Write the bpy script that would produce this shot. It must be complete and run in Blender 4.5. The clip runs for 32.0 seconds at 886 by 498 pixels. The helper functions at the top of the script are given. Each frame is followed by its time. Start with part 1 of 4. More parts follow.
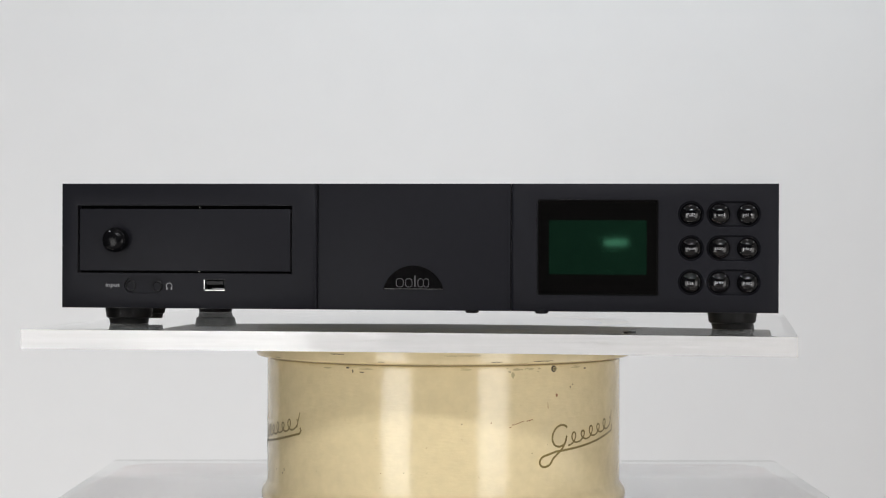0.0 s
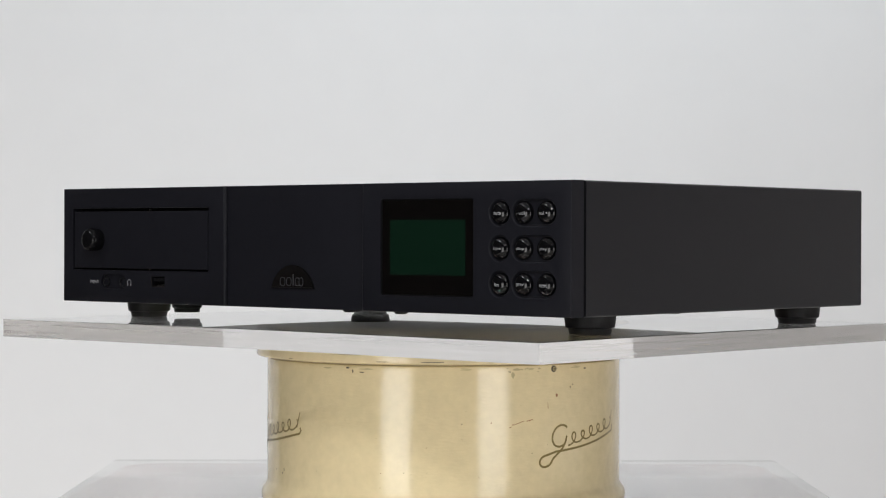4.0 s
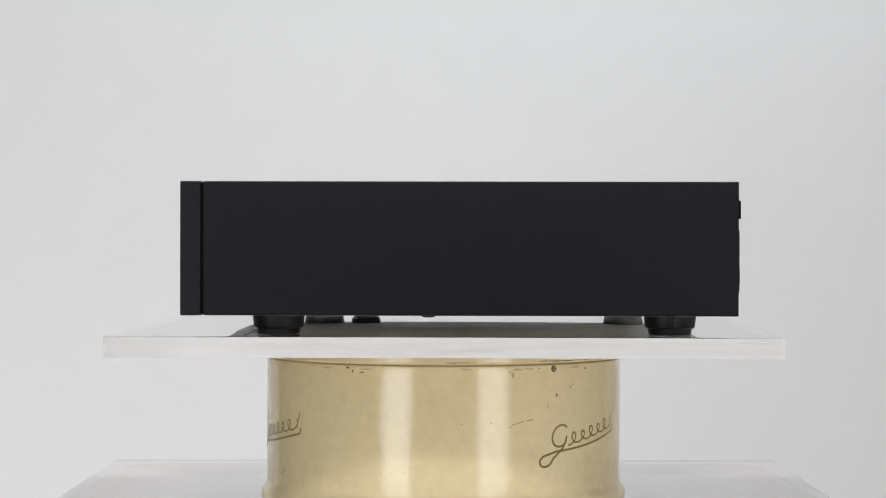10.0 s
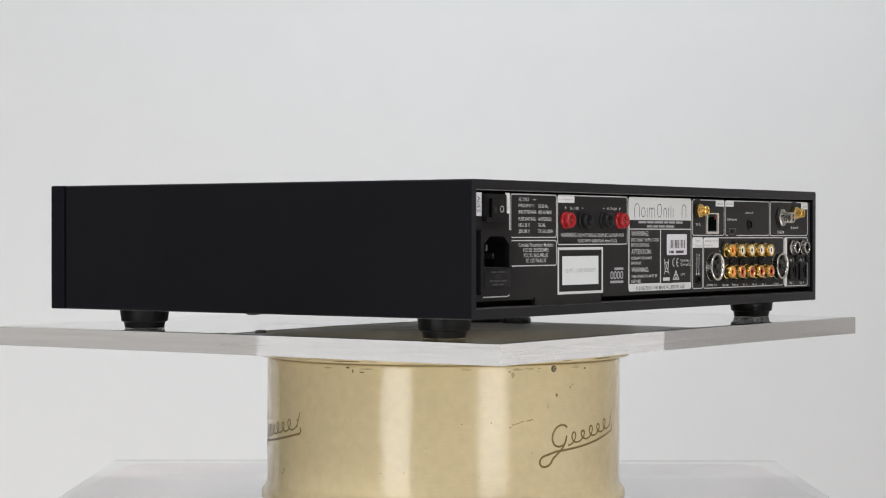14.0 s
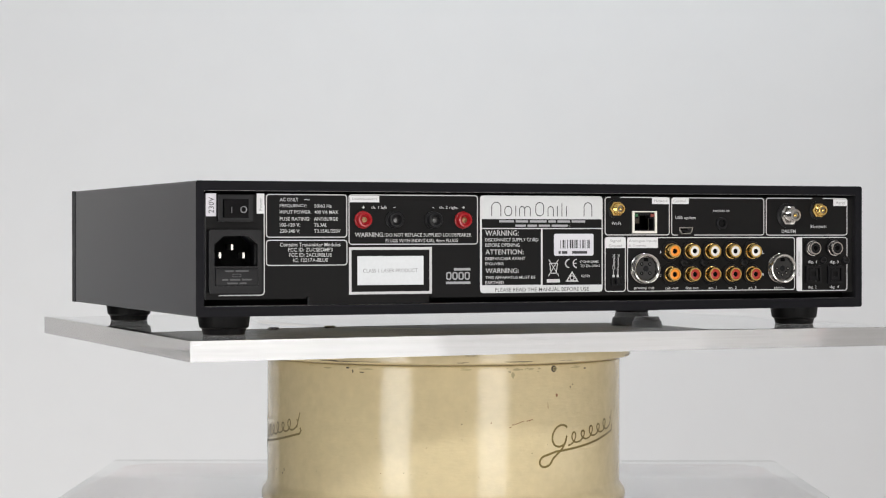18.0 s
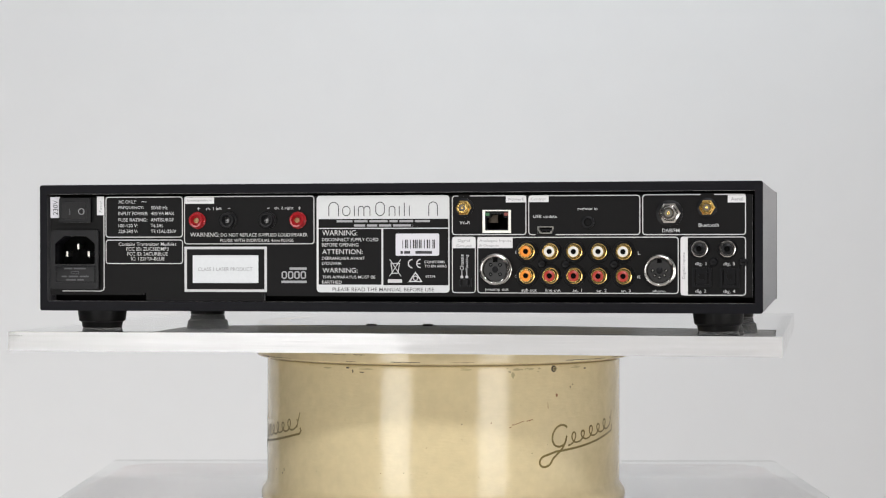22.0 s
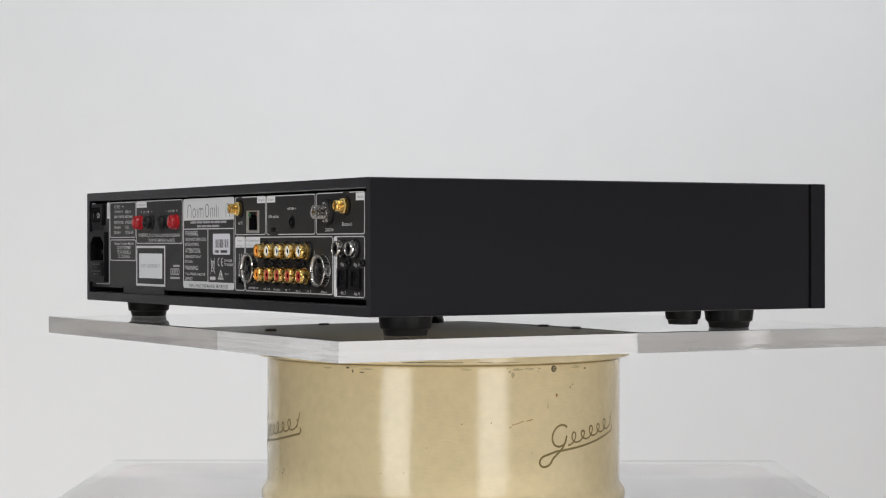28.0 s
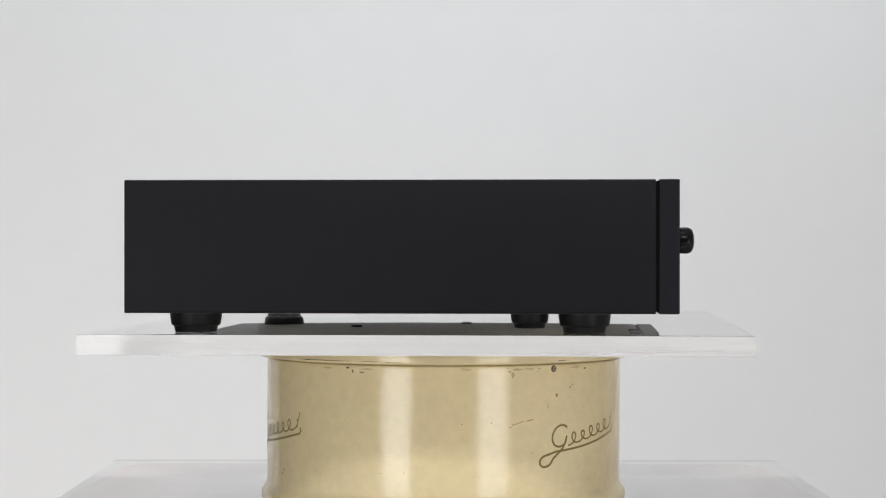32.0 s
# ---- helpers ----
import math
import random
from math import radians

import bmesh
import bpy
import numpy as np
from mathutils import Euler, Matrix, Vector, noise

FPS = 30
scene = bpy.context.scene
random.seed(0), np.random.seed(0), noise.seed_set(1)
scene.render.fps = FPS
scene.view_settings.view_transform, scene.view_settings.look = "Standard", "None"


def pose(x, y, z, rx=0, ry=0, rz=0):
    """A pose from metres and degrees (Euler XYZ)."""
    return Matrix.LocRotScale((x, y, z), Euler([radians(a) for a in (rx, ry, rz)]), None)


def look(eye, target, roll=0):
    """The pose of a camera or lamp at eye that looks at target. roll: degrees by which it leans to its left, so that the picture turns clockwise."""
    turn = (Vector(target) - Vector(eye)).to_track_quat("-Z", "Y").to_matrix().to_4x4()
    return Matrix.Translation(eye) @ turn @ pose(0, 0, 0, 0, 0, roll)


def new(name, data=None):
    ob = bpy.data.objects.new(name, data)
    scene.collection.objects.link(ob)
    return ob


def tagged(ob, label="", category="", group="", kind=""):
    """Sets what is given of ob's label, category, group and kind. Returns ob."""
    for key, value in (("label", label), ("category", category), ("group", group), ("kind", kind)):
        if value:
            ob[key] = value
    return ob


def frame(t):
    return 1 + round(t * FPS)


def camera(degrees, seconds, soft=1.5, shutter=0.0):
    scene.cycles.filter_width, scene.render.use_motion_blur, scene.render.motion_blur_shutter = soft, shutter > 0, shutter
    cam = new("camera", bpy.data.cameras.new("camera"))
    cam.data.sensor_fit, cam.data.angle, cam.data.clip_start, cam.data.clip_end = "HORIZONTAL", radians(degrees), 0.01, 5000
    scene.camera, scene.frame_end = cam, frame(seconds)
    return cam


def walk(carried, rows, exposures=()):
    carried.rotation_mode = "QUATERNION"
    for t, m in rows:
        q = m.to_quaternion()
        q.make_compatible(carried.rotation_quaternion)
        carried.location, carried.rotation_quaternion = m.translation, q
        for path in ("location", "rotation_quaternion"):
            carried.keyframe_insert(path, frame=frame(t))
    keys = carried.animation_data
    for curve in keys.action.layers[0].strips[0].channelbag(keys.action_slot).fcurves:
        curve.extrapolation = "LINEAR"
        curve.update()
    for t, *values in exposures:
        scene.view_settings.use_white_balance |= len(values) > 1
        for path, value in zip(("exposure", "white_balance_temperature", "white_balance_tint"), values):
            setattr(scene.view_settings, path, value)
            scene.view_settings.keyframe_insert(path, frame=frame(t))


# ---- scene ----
TOP = 1.0                     # height of the turning sheet's upper face
MM = 0.001

# ---- camera: stands still before the turning table ----
cam = camera(23.59, 32.0, soft=1.15)
EYE = Vector((0.0, -1.408, TOP + 0.0545))
VIEW = look(EYE, EYE + Vector((-0.0003, 1.0, -0.0044)), roll=0.062)
walk(cam, [(0.0, VIEW), (32.0, VIEW)])

# ---- light: two tall strip lights in front, ceiling lamps above, added fill lamps out of view ----
world = bpy.data.worlds.new("world")
world.use_nodes = True
world.node_tree.nodes["Background"].inputs[0].default_value = (0.6, 0.65, 0.7, 1)
world.node_tree.nodes["Background"].inputs[1].default_value = 0.05
scene.world = world


def area_lamp(name, eye, target, width, height, watts, colour):
    data = bpy.data.lights.new(name, "AREA")
    data.shape, data.size, data.size_y, data.energy, data.color = "RECTANGLE", width, height, watts, colour
    ob = new(name, data)
    ob.matrix_world = look(eye, target)
    return ob


area_lamp("strip_light", (-0.72, -1.316, 0.78), (0, 0, 0.78), 0.46, 0.72, 6.3, (1.0, 0.99, 0.975))
area_lamp("strip_light", (0.75, -1.30, 0.78), (0, 0, 0.78), 0.49, 0.72, 5.7, (1.0, 0.99, 0.975))
area_lamp("ceiling_and_fill_lamp", (0.0, -0.75, 2.6), (0.0, -0.75, 0), 0.35, 0.06, 4.0, (1.0, 0.97, 0.95))
area_lamp("ceiling_and_fill_lamp", (-1.5, -0.7, 2.6), (-1.45, -0.7, 0), 0.5, 0.1, 14.5, (0.92, 0.96, 1.0))
area_lamp("ceiling_and_fill_lamp", (1.5, -0.7, 2.6), (1.45, -0.7, 0), 0.5, 0.1, 8.0, (0.94, 0.965, 1.0))
# added wash for the upper north wall, no real ceiling fixture
area_lamp("ceiling_and_fill_lamp", (0.46, 0.73, 2.46), (0.0, 1.5, 2.2), 0.9, 0.3, 9.8, (0.80, 0.925, 1.0))
for x in (-0.45, -0.1, 0.25):
    area_lamp("ceiling_tube", (x, -2.95, 2.62), (x, -2.95, 0), 0.09, 0.5, 24.5, (0.96, 0.965, 1.0))
# added fills, no real fixtures: one for the drum's side, one washing the wall
area_lamp("fill_lamp", (1.45, -0.25, 0.42), (0, 0, 0.85), 0.8, 0.7, 2.2, (1.0, 0.985, 0.96))
area_lamp("fill_lamp", (-0.9, 0.1, 0.2), (-0.95, 1.5, 0.8), 0.5, 0.2, 7.0, (1.0, 0.98, 0.94))
area_lamp("wall_lamp", (-0.83, -4.9, 1.055), (0, 0, 1.055), 0.065, 0.018, 0.0045, (1.0, 1.0, 1.0))


# ---- materials ----
def material(name, colour, rough=0.5, metal=0.0, grain=0.0, scale=60.0, bump=0.0, bump_scale=900.0, **extra):
    """Principled surface with a broad tone variation, a fine one and a fine relief."""
    m = bpy.data.materials.new(name)
    m.use_nodes = True
    nodes, links = m.node_tree.nodes, m.node_tree.links
    b = nodes["Principled BSDF"]
    b.inputs["Base Color"].default_value = (*colour, 1)
    b.inputs["Roughness"].default_value = rough
    b.inputs["Metallic"].default_value = metal
    for key, value in extra.items():
        b.inputs[key.replace("_", " ")].default_value = value
    if grain or bump:
        co = nodes.new("ShaderNodeTexCoord")
    if grain:
        broad, fine = nodes.new("ShaderNodeTexNoise"), nodes.new("ShaderNodeTexNoise")
        broad.inputs["Scale"].default_value, fine.inputs["Scale"].default_value = scale * 0.15, scale * 6
        broad.inputs["Detail"].default_value = 5
        add = nodes.new("ShaderNodeMath")
        add.operation = "ADD"
        ramp = nodes.new("ShaderNodeMapRange")
        ramp.inputs["From Min"].default_value, ramp.inputs["From Max"].default_value = 0.6, 1.4
        ramp.inputs["To Min"].default_value, ramp.inputs["To Max"].default_value = 1 - grain, 1 + grain
        mul = nodes.new("ShaderNodeVectorMath")
        mul.operation = "SCALE"
        mul.inputs[0].default_value = colour
        links.new(co.outputs["Object"], broad.inputs["Vector"])
        links.new(co.outputs["Object"], fine.inputs["Vector"])
        links.new(broad.outputs["Fac"], add.inputs[0])
        links.new(fine.outputs["Fac"], add.inputs[1])
        links.new(add.outputs[0], ramp.inputs["Value"])
        links.new(ramp.outputs[0], mul.inputs["Scale"])
        links.new(mul.outputs[0], b.inputs["Base Color"])
        rr = nodes.new("ShaderNodeMapRange")
        rr.inputs["To Min"].default_value, rr.inputs["To Max"].default_value = rough * 0.85, min(1, rough * 1.15)
        links.new(broad.outputs["Fac"], rr.inputs["Value"])
        links.new(rr.outputs[0], b.inputs["Roughness"])
    if bump:
        tex, bn = nodes.new("ShaderNodeTexNoise"), nodes.new("ShaderNodeBump")
        tex.inputs["Scale"].default_value, tex.inputs["Detail"].default_value = bump_scale, 3
        bn.inputs["Strength"].default_value, bn.inputs["Distance"].default_value = bump, 0.0006
        links.new(co.outputs["Object"], tex.inputs["Vector"])
        links.new(tex.outputs["Fac"], bn.inputs["Height"])
        links.new(bn.outputs[0], b.inputs["Normal"])
    return m


CASE = material("black_anodised_aluminium", (0.0036, 0.0035, 0.0055), 0.5, 0, 0.12, 30, 0.12, 2500, Specular_IOR_Level=0.13, Sheen_Weight=0.44, Sheen_Roughness=0.34)
FRONT = material("black_lacquered_fascia", (0.0070, 0.0071, 0.0098), 0.46, 0, 0.10, 30, 0.10, 2500, Specular_IOR_Level=0.115, Sheen_Weight=0.06, Sheen_Roughness=0.3)
PANEL = material("black_printed_steel", (0.0032, 0.003, 0.003), 0.52, 0, 0.15, 40, 0.05, 2000, Specular_IOR_Level=0.15, Sheen_Weight=0.52, Sheen_Roughness=0.33)
# near-black; in holes and gaps it puts their shade into the colour
GAP = material("black_recess", (0.003, 0.003, 0.003), 0.8, Specular_IOR_Level=0.05)
RUBBER = material("black_rubber", (0.0055, 0.0055, 0.006), 0.45, 0, 0.2, 60, 0.2, 1500, Specular_IOR_Level=0.2)
PLASTIC = material("black_plastic", (0.0042, 0.0042, 0.005), 0.38, 0, 0.1, 60, Specular_IOR_Level=0.2)
GREY_PLASTIC = material("dark_grey_plastic", (0.010, 0.010, 0.0105), 0.4, 0, 0.1, 60, Specular_IOR_Level=0.2)
DIN_PLASTIC = material("black_socket_plastic", (0.010, 0.0095, 0.009), 0.4, 0, 0.1, 60)
GLOSS = material("black_glass_button", (0.002, 0.002, 0.0025), 0.05, Specular_IOR_Level=0.27)
INK = material("white_print", (0.56, 0.56, 0.56), 0.55, 0, 0.06, 200)
PLATE_INK = material("white_plate_print", (0.59, 0.60, 0.60), 0.34, 0, 0.03, 100, Specular_IOR_Level=0.6)
GREY_INK = material("grey_print", (0.34, 0.34, 0.35), 0.55)
DARK_INK = material("dark_print", (0.03, 0.03, 0.033), 0.55)
BUTTON_INK = material("grey_button_print", (0.29, 0.29, 0.30), 0.5)
TAB = material("pale_grey_tab_print", (0.68, 0.68, 0.68), 0.5)
TAB_INK = material("mid_grey_print", (0.27, 0.27, 0.28), 0.5)
STICKER = material("white_paper_sticker", (0.62, 0.61, 0.65), 0.3)
LABEL = material("silver_grey_label", (0.64, 0.66, 0.67), 0.4, 0, 0.05, 80)
GREY_CORE = material("grey_dielectric", (0.20, 0.195, 0.18), 0.4)
GOLD = material("gold_plated_brass", (0.74, 0.52, 0.18), 0.22, 1.0, 0.06, 200)
NICKEL = material("bright_nickel", (0.55, 0.54, 0.52), 0.16, 1.0, 0.06, 200)
BRASS = material("dull_brass", (0.30, 0.17, 0.09), 0.4, 1.0)
RED = material("red_plastic", (0.32, 0.012, 0.016), 0.16)
MAROON = material("dark_red_plastic", (0.38, 0.03, 0.018), 0.35)
TIN = material("tinned_steel", (0.82, 0.80, 0.74), 0.5, 1.0)
ORANGE = material("orange_plastic", (0.85, 0.28, 0.025), 0.35)
WHITE_PLASTIC = material("white_plastic", (0.72, 0.71, 0.68), 0.35)
MIRROR = material("silvered_display_surround", (0.066, 0.064, 0.062), 0.04, 1.0)
LCD = material("green_display_panel", (0.034, 0.130, 0.074), 0.03, 0.95)
EMBLEM = material("polished_emblem", (0.11, 0.11, 0.114), 0.05, 1.0)
CREAM = material("cream_enamel", (0.62, 0.515, 0.305), 0.10, 0, 0.08, 25, 0.12, 260, IOR=1.5)
BRONZE_INK = material("bronze_print", (0.18, 0.13, 0.032), 0.4)
BROWN_MARK = material("brown_mark_tone", (0.36, 0.30, 0.155), 0.5)
CHIP = material("dark_chipped_enamel", (0.05, 0.035, 0.02), 0.6)
RUST = material("rusty_scratch", (0.23, 0.085, 0.03), 0.6)
REAR_ROOM = material("dark_room_wall", (0.055, 0.053, 0.052), 0.8, 0, 0.05, 3)
DARK_STEEL = material("dark_steel", (0.10, 0.10, 0.10), 0.3, 1.0)
CHROME = material("bright_chrome", (0.80, 0.79, 0.77), 0.22, 1.0, 0.06, 200)
STEEL = material("dull_steel", (0.38, 0.37, 0.34), 0.3, 1.0)
EMBLEM_BAR = material("grey_emblem_print", (0.03, 0.03, 0.033), 0.35)
KNOB = material("satin_black_knob", (0.003, 0.003, 0.0035), 0.2, Specular_IOR_Level=0.12)
WALL = material("white_painted_wall", (0.775, 0.78, 0.79), 0.8, 0, 0.012, 3, 0.05, 60)
BOARD = material("pale_grey_board", (0.27, 0.27, 0.265), 0.6, 0, 0.05, 5)
WEST = material("brown_room_wall", (0.034, 0.027, 0.025), 0.8, 0, 0.06, 3)
ROOM = material("taupe_room_wall", (0.62, 0.58, 0.54), 0.8, 0, 0.05, 3)
CEILING = material("white_ceiling_paint", (0.62, 0.62, 0.62), 0.8, 0, 0.03, 3)
FLOOR = material("pale_floor_covering", (0.55, 0.51, 0.47), 0.7, 0, 0.1, 10)
PLINTH = material("warm_grey_plinth_paint", (0.42, 0.31, 0.285), 0.6, 0, 0.06, 12)


def acrylic(name, rough, tint, clear=1.0):
    m = bpy.data.materials.new(name)
    m.use_nodes = True
    b = m.node_tree.nodes["Principled BSDF"]
    b.inputs["Base Color"].default_value = (*tint, 1)
    b.inputs["Roughness"].default_value = rough
    b.inputs["IOR"].default_value = 1.49
    b.inputs["Transmission Weight"].default_value = clear
    return m


ACRYLIC = acrylic("clear_acrylic", 0.0, (0.985, 0.99, 0.985))
ACRYLIC_EDGE = acrylic("polished_acrylic_edge", 0.0, (0.985, 0.97, 0.96), 0.73)


def stretched(m, scale, detail=3):
    """Noise drawn out along some axes of the object's space."""
    nodes, links = m.node_tree.nodes, m.node_tree.links
    co, mp, tex = (nodes.new(k) for k in ("ShaderNodeTexCoord", "ShaderNodeMapping", "ShaderNodeTexNoise"))
    mp.inputs["Scale"].default_value = scale
    tex.inputs["Scale"].default_value, tex.inputs["Detail"].default_value = 1.0, detail
    links.new(co.outputs["Object"], mp.inputs["Vector"])
    links.new(mp.outputs[0], tex.inputs["Vector"])
    return tex


def add_relief(m, scale, strength, distance=0.0006, detail=3):
    """Drawn-out relief on top of what the surface has already."""
    nodes, links = m.node_tree.nodes, m.node_tree.links
    b, bn = nodes["Principled BSDF"], nodes.new("ShaderNodeBump")
    bn.inputs["Strength"].default_value, bn.inputs["Distance"].default_value = strength, distance
    if b.inputs["Normal"].links:
        links.new(b.inputs["Normal"].links[0].from_socket, bn.inputs["Normal"])
    links.new(stretched(m, scale, detail).outputs["Fac"], bn.inputs["Height"])
    links.new(bn.outputs[0], b.inputs["Normal"])


def add_brushing(m, colour, scale, depth):
    """Fine brushed lines in the tone of a metal."""
    nodes, links = m.node_tree.nodes, m.node_tree.links
    ramp, mul = nodes.new("ShaderNodeMapRange"), nodes.new("ShaderNodeVectorMath")
    ramp.inputs["From Min"].default_value, ramp.inputs["From Max"].default_value = 0.3, 0.7
    ramp.inputs["To Min"].default_value, ramp.inputs["To Max"].default_value = 1 - depth, 1 + depth
    mul.operation = "SCALE"
    mul.inputs[0].default_value = colour
    links.new(stretched(m, scale, 4).outputs["Fac"], ramp.inputs["Value"])
    links.new(ramp.outputs[0], mul.inputs["Scale"])
    links.new(mul.outputs[0], nodes["Principled BSDF"].inputs["Base Color"])


add_relief(ACRYLIC_EDGE, (5, 5, 110), 1.0, 0.0009)             # polishing marks along the cut edges
add_relief(CREAM, (200, 200, 650), 0.24)                 # fine ripples of the enamel
add_relief(CREAM, (16, 16, 22), 0.12, 0.003, 1)        # shallow dents of the drum
add_brushing(ACRYLIC_EDGE, (0.975, 0.965, 0.955), (5, 5, 240), 0.06)
add_brushing(MIRROR, (0.066, 0.064, 0.062), (20, 20, 700), 0.10)


# ---- mesh helpers; lengths in millimetres ----
def empty_thing(name, label, category, **tags):
    ob = new(name)
    ob.empty_display_size = 0.05
    return tagged(ob, label, category, **tags)


def finish(name, bm, mat, smooth=38):
    """bmesh in mm to a mesh in metres, smooth but for its sharp edges."""
    bmesh.ops.remove_doubles(bm, verts=bm.verts, dist=1e-4)
    bmesh.ops.recalc_face_normals(bm, faces=bm.faces)
    for f in bm.faces:
        f.smooth = True
    for e in bm.edges:
        if len(e.link_faces) == 2 and e.calc_face_angle(0) > radians(smooth):
            e.smooth = False
    bmesh.ops.scale(bm, vec=(MM, MM, MM), verts=bm.verts)
    me = bpy.data.meshes.new(name)
    bm.to_mesh(me)
    bm.free()
    for one in mat if isinstance(mat, (list, tuple)) else (mat,):
        me.materials.append(one)
    return me


def part(name, bm, mat, parent, label="", m=None):
    ob = new(name, finish(name, bm, mat))
    if parent is not None:
        ob.parent = parent
    if m is not None:
        ob.data.transform(m)
    if label:
        ob["label"] = label
    return ob


FRONT_Y, BACK_Y = -145.2, 166.8
# face space (u right, v up, w outwards as the viewer sees that face) to the unit's own space
ON_FRONT = Matrix(((1, 0, 0, 0), (0, 0, -1, FRONT_Y * MM), (0, 1, 0, 0), (0, 0, 0, 1)))
ON_BACK = Matrix(((-1, 0, 0, 0), (0, 0, 1, BACK_Y * MM), (0, 1, 0, 0), (0, 0, 0, 1)))


def rounded(u0, v0, u1, v1, r=0.0, n=6):
    """Outline of a rectangle with round corners."""
    if r <= 0:
        return [(u0, v0), (u1, v0), (u1, v1), (u0, v1)]
    r = min(r, (u1 - u0) / 2, (v1 - v0) / 2)
    pts = []
    for cu, cv, a in ((u1 - r, v0 + r, -90), (u1 - r, v1 - r, 0), (u0 + r, v1 - r, 90), (u0 + r, v0 + r, 180)):
        for k in range(n + 1):
            t = radians(a + 90 * k / n)
            p = (cu + r * math.cos(t), cv + r * math.sin(t))
            if not pts or abs(p[0] - pts[-1][0]) + abs(p[1] - pts[-1][1]) > 1e-5:
                pts.append(p)
    return pts


def circle(u, v, r, n=24, a=0.0):
    return [(u + r * math.cos(a + 2 * math.pi * k / n), v + r * math.sin(a + 2 * math.pi * k / n)) for k in range(n)]


def slab(bm, outline, w0, w1, holes=(), soft=None):
    """Plate between w0 and w1 with holes; soft = (depth, left, right, bottom, top) rounds the edges of a rectangle."""
    us, vs = [p[0] for p in outline], [p[1] for p in outline]
    rings = [[(u, v, w0) for u, v in outline]]
    if soft:
        depth, l, r, b, t = soft
        mid_u, mid_v = (min(us) + max(us)) / 2, (min(vs) + max(vs)) / 2
        for k in range(5):
            a = math.pi / 2 * k / 4
            q = 1 - math.cos(a)
            rings.append([(u + q * (l if u < mid_u else -r), v + q * (b if v < mid_v else -t), w1 - depth * (1 - math.sin(a))) for u, v in outline])
    else:
        rings.append([(u, v, w1) for u, v in outline])
    loops = [[bm.verts.new(p) for p in ring] for ring in rings]
    n = len(outline)
    for a, b in zip(loops, loops[1:]):
        for k in range(n):
            bm.faces.new((a[k], a[(k + 1) % n], b[(k + 1) % n], b[k]))
    lower, upper = [loops[0]], [loops[-1]]
    for hole in holes:
        a, b = [bm.verts.new((u, v, w0)) for u, v in hole], [bm.verts.new((u, v, w1)) for u, v in hole]
        for k in range(len(hole)):
            bm.faces.new((a[k], b[k], b[(k + 1) % len(hole)], a[(k + 1) % len(hole)]))
        lower.append(a)
        upper.append(b)
    for group in (lower, upper):
        if len(group) == 1:
            bm.faces.new(group[0])
            continue
        edges = []
        for loop in group:
            edges += [bm.edges.get((loop[k], loop[(k + 1) % len(loop)])) for k in range(len(loop))]
        bmesh.ops.triangle_fill(bm, use_beauty=True, edges=edges)
    return bm


def plate(outline, w0, w1, holes=(), soft=None):
    return slab(bmesh.new(), outline, w0, w1, holes, soft)


def rim(u0, v0, u1, v1, line, r, w0, w1):
    return plate(rounded(u0, v0, u1, v1, r), w0, w1, [rounded(u0 + line, v0 + line, u1 - line, v1 - line, max(r - line, 0))])


def lathe(bm, u, v, profile, n=28):
    """Body of revolution about the w axis through (u, v); profile = (radius, w) from base to end."""
    rings = []
    for r, w in profile:
        if r < 1e-4:
            rings.append([bm.verts.new((u, v, w))])
        else:
            rings.append([bm.verts.new((u + r * math.cos(2 * math.pi * k / n), v + r * math.sin(2 * math.pi * k / n), w)) for k in range(n)])
    for a, b in zip(rings, rings[1:]):
        for k in range(n):
            q = (k + 1) % n
            if len(a) == 1 and len(b) == 1:
                continue
            if len(a) == 1:
                bm.faces.new((a[0], b[q], b[k]))
            elif len(b) == 1:
                bm.faces.new((a[k], a[q], b[0]))
            else:
                bm.faces.new((a[k], a[q], b[q], b[k]))
    return bm


def turned(u, v, profile, n=28):
    return lathe(bmesh.new(), u, v, profile, n)


GLYPHS = {}


def letters(text, box, w=0.05, turn=0, dome=None):
    """The text as a flat mesh that fills the box (u0, v0, u1, v1)."""
    if text not in GLYPHS:
        curve = bpy.data.curves.new("lettering", "FONT")
        curve.body, curve.resolution_u, curve.offset = text, 3, 0.002
        carrier = bpy.data.objects.new("lettering", curve)
        me = bpy.data.meshes.new_from_object(carrier)
        co = np.array([x.co[:2] for x in me.vertices])
        GLYPHS[text] = (co, [tuple(p.vertices) for p in me.polygons])
        bpy.data.objects.remove(carrier)
        bpy.data.meshes.remove(me)
        bpy.data.curves.remove(curve)
    co, faces = GLYPHS[text]
    lo, hi = co.min(0), co.max(0)
    unit = (co - lo) / np.maximum(hi - lo, 1e-6)
    if turn:
        unit = np.stack([1 - unit[:, 1], unit[:, 0]], 1)
    u0, v0, u1, v1 = box
    bm = bmesh.new()
    verts = []
    for a, b in unit:
        u, v = u0 + a * (u1 - u0), v0 + b * (v1 - v0)
        verts.append(bm.verts.new((u, v, w if dome is None else dome(u, v))))
    for f in faces:
        try:
            bm.faces.new([verts[k] for k in f])
        except ValueError:
            pass
    return bm


def print_mesh(name, bm, mat, parent, m, label=""):
    """A flat print: its faces look outwards."""
    for f in bm.faces:
        f.normal_update()
        if f.normal.z < 0:
            f.normal_flip()
    bmesh.ops.scale(bm, vec=(MM, MM, MM), verts=bm.verts)
    me = bpy.data.meshes.new(name)
    bm.to_mesh(me)
    bm.free()
    me.materials.append(mat)
    me.transform(m)
    ob = new(name, me)
    ob.parent = parent
    if label:
        ob["label"] = label
    return ob


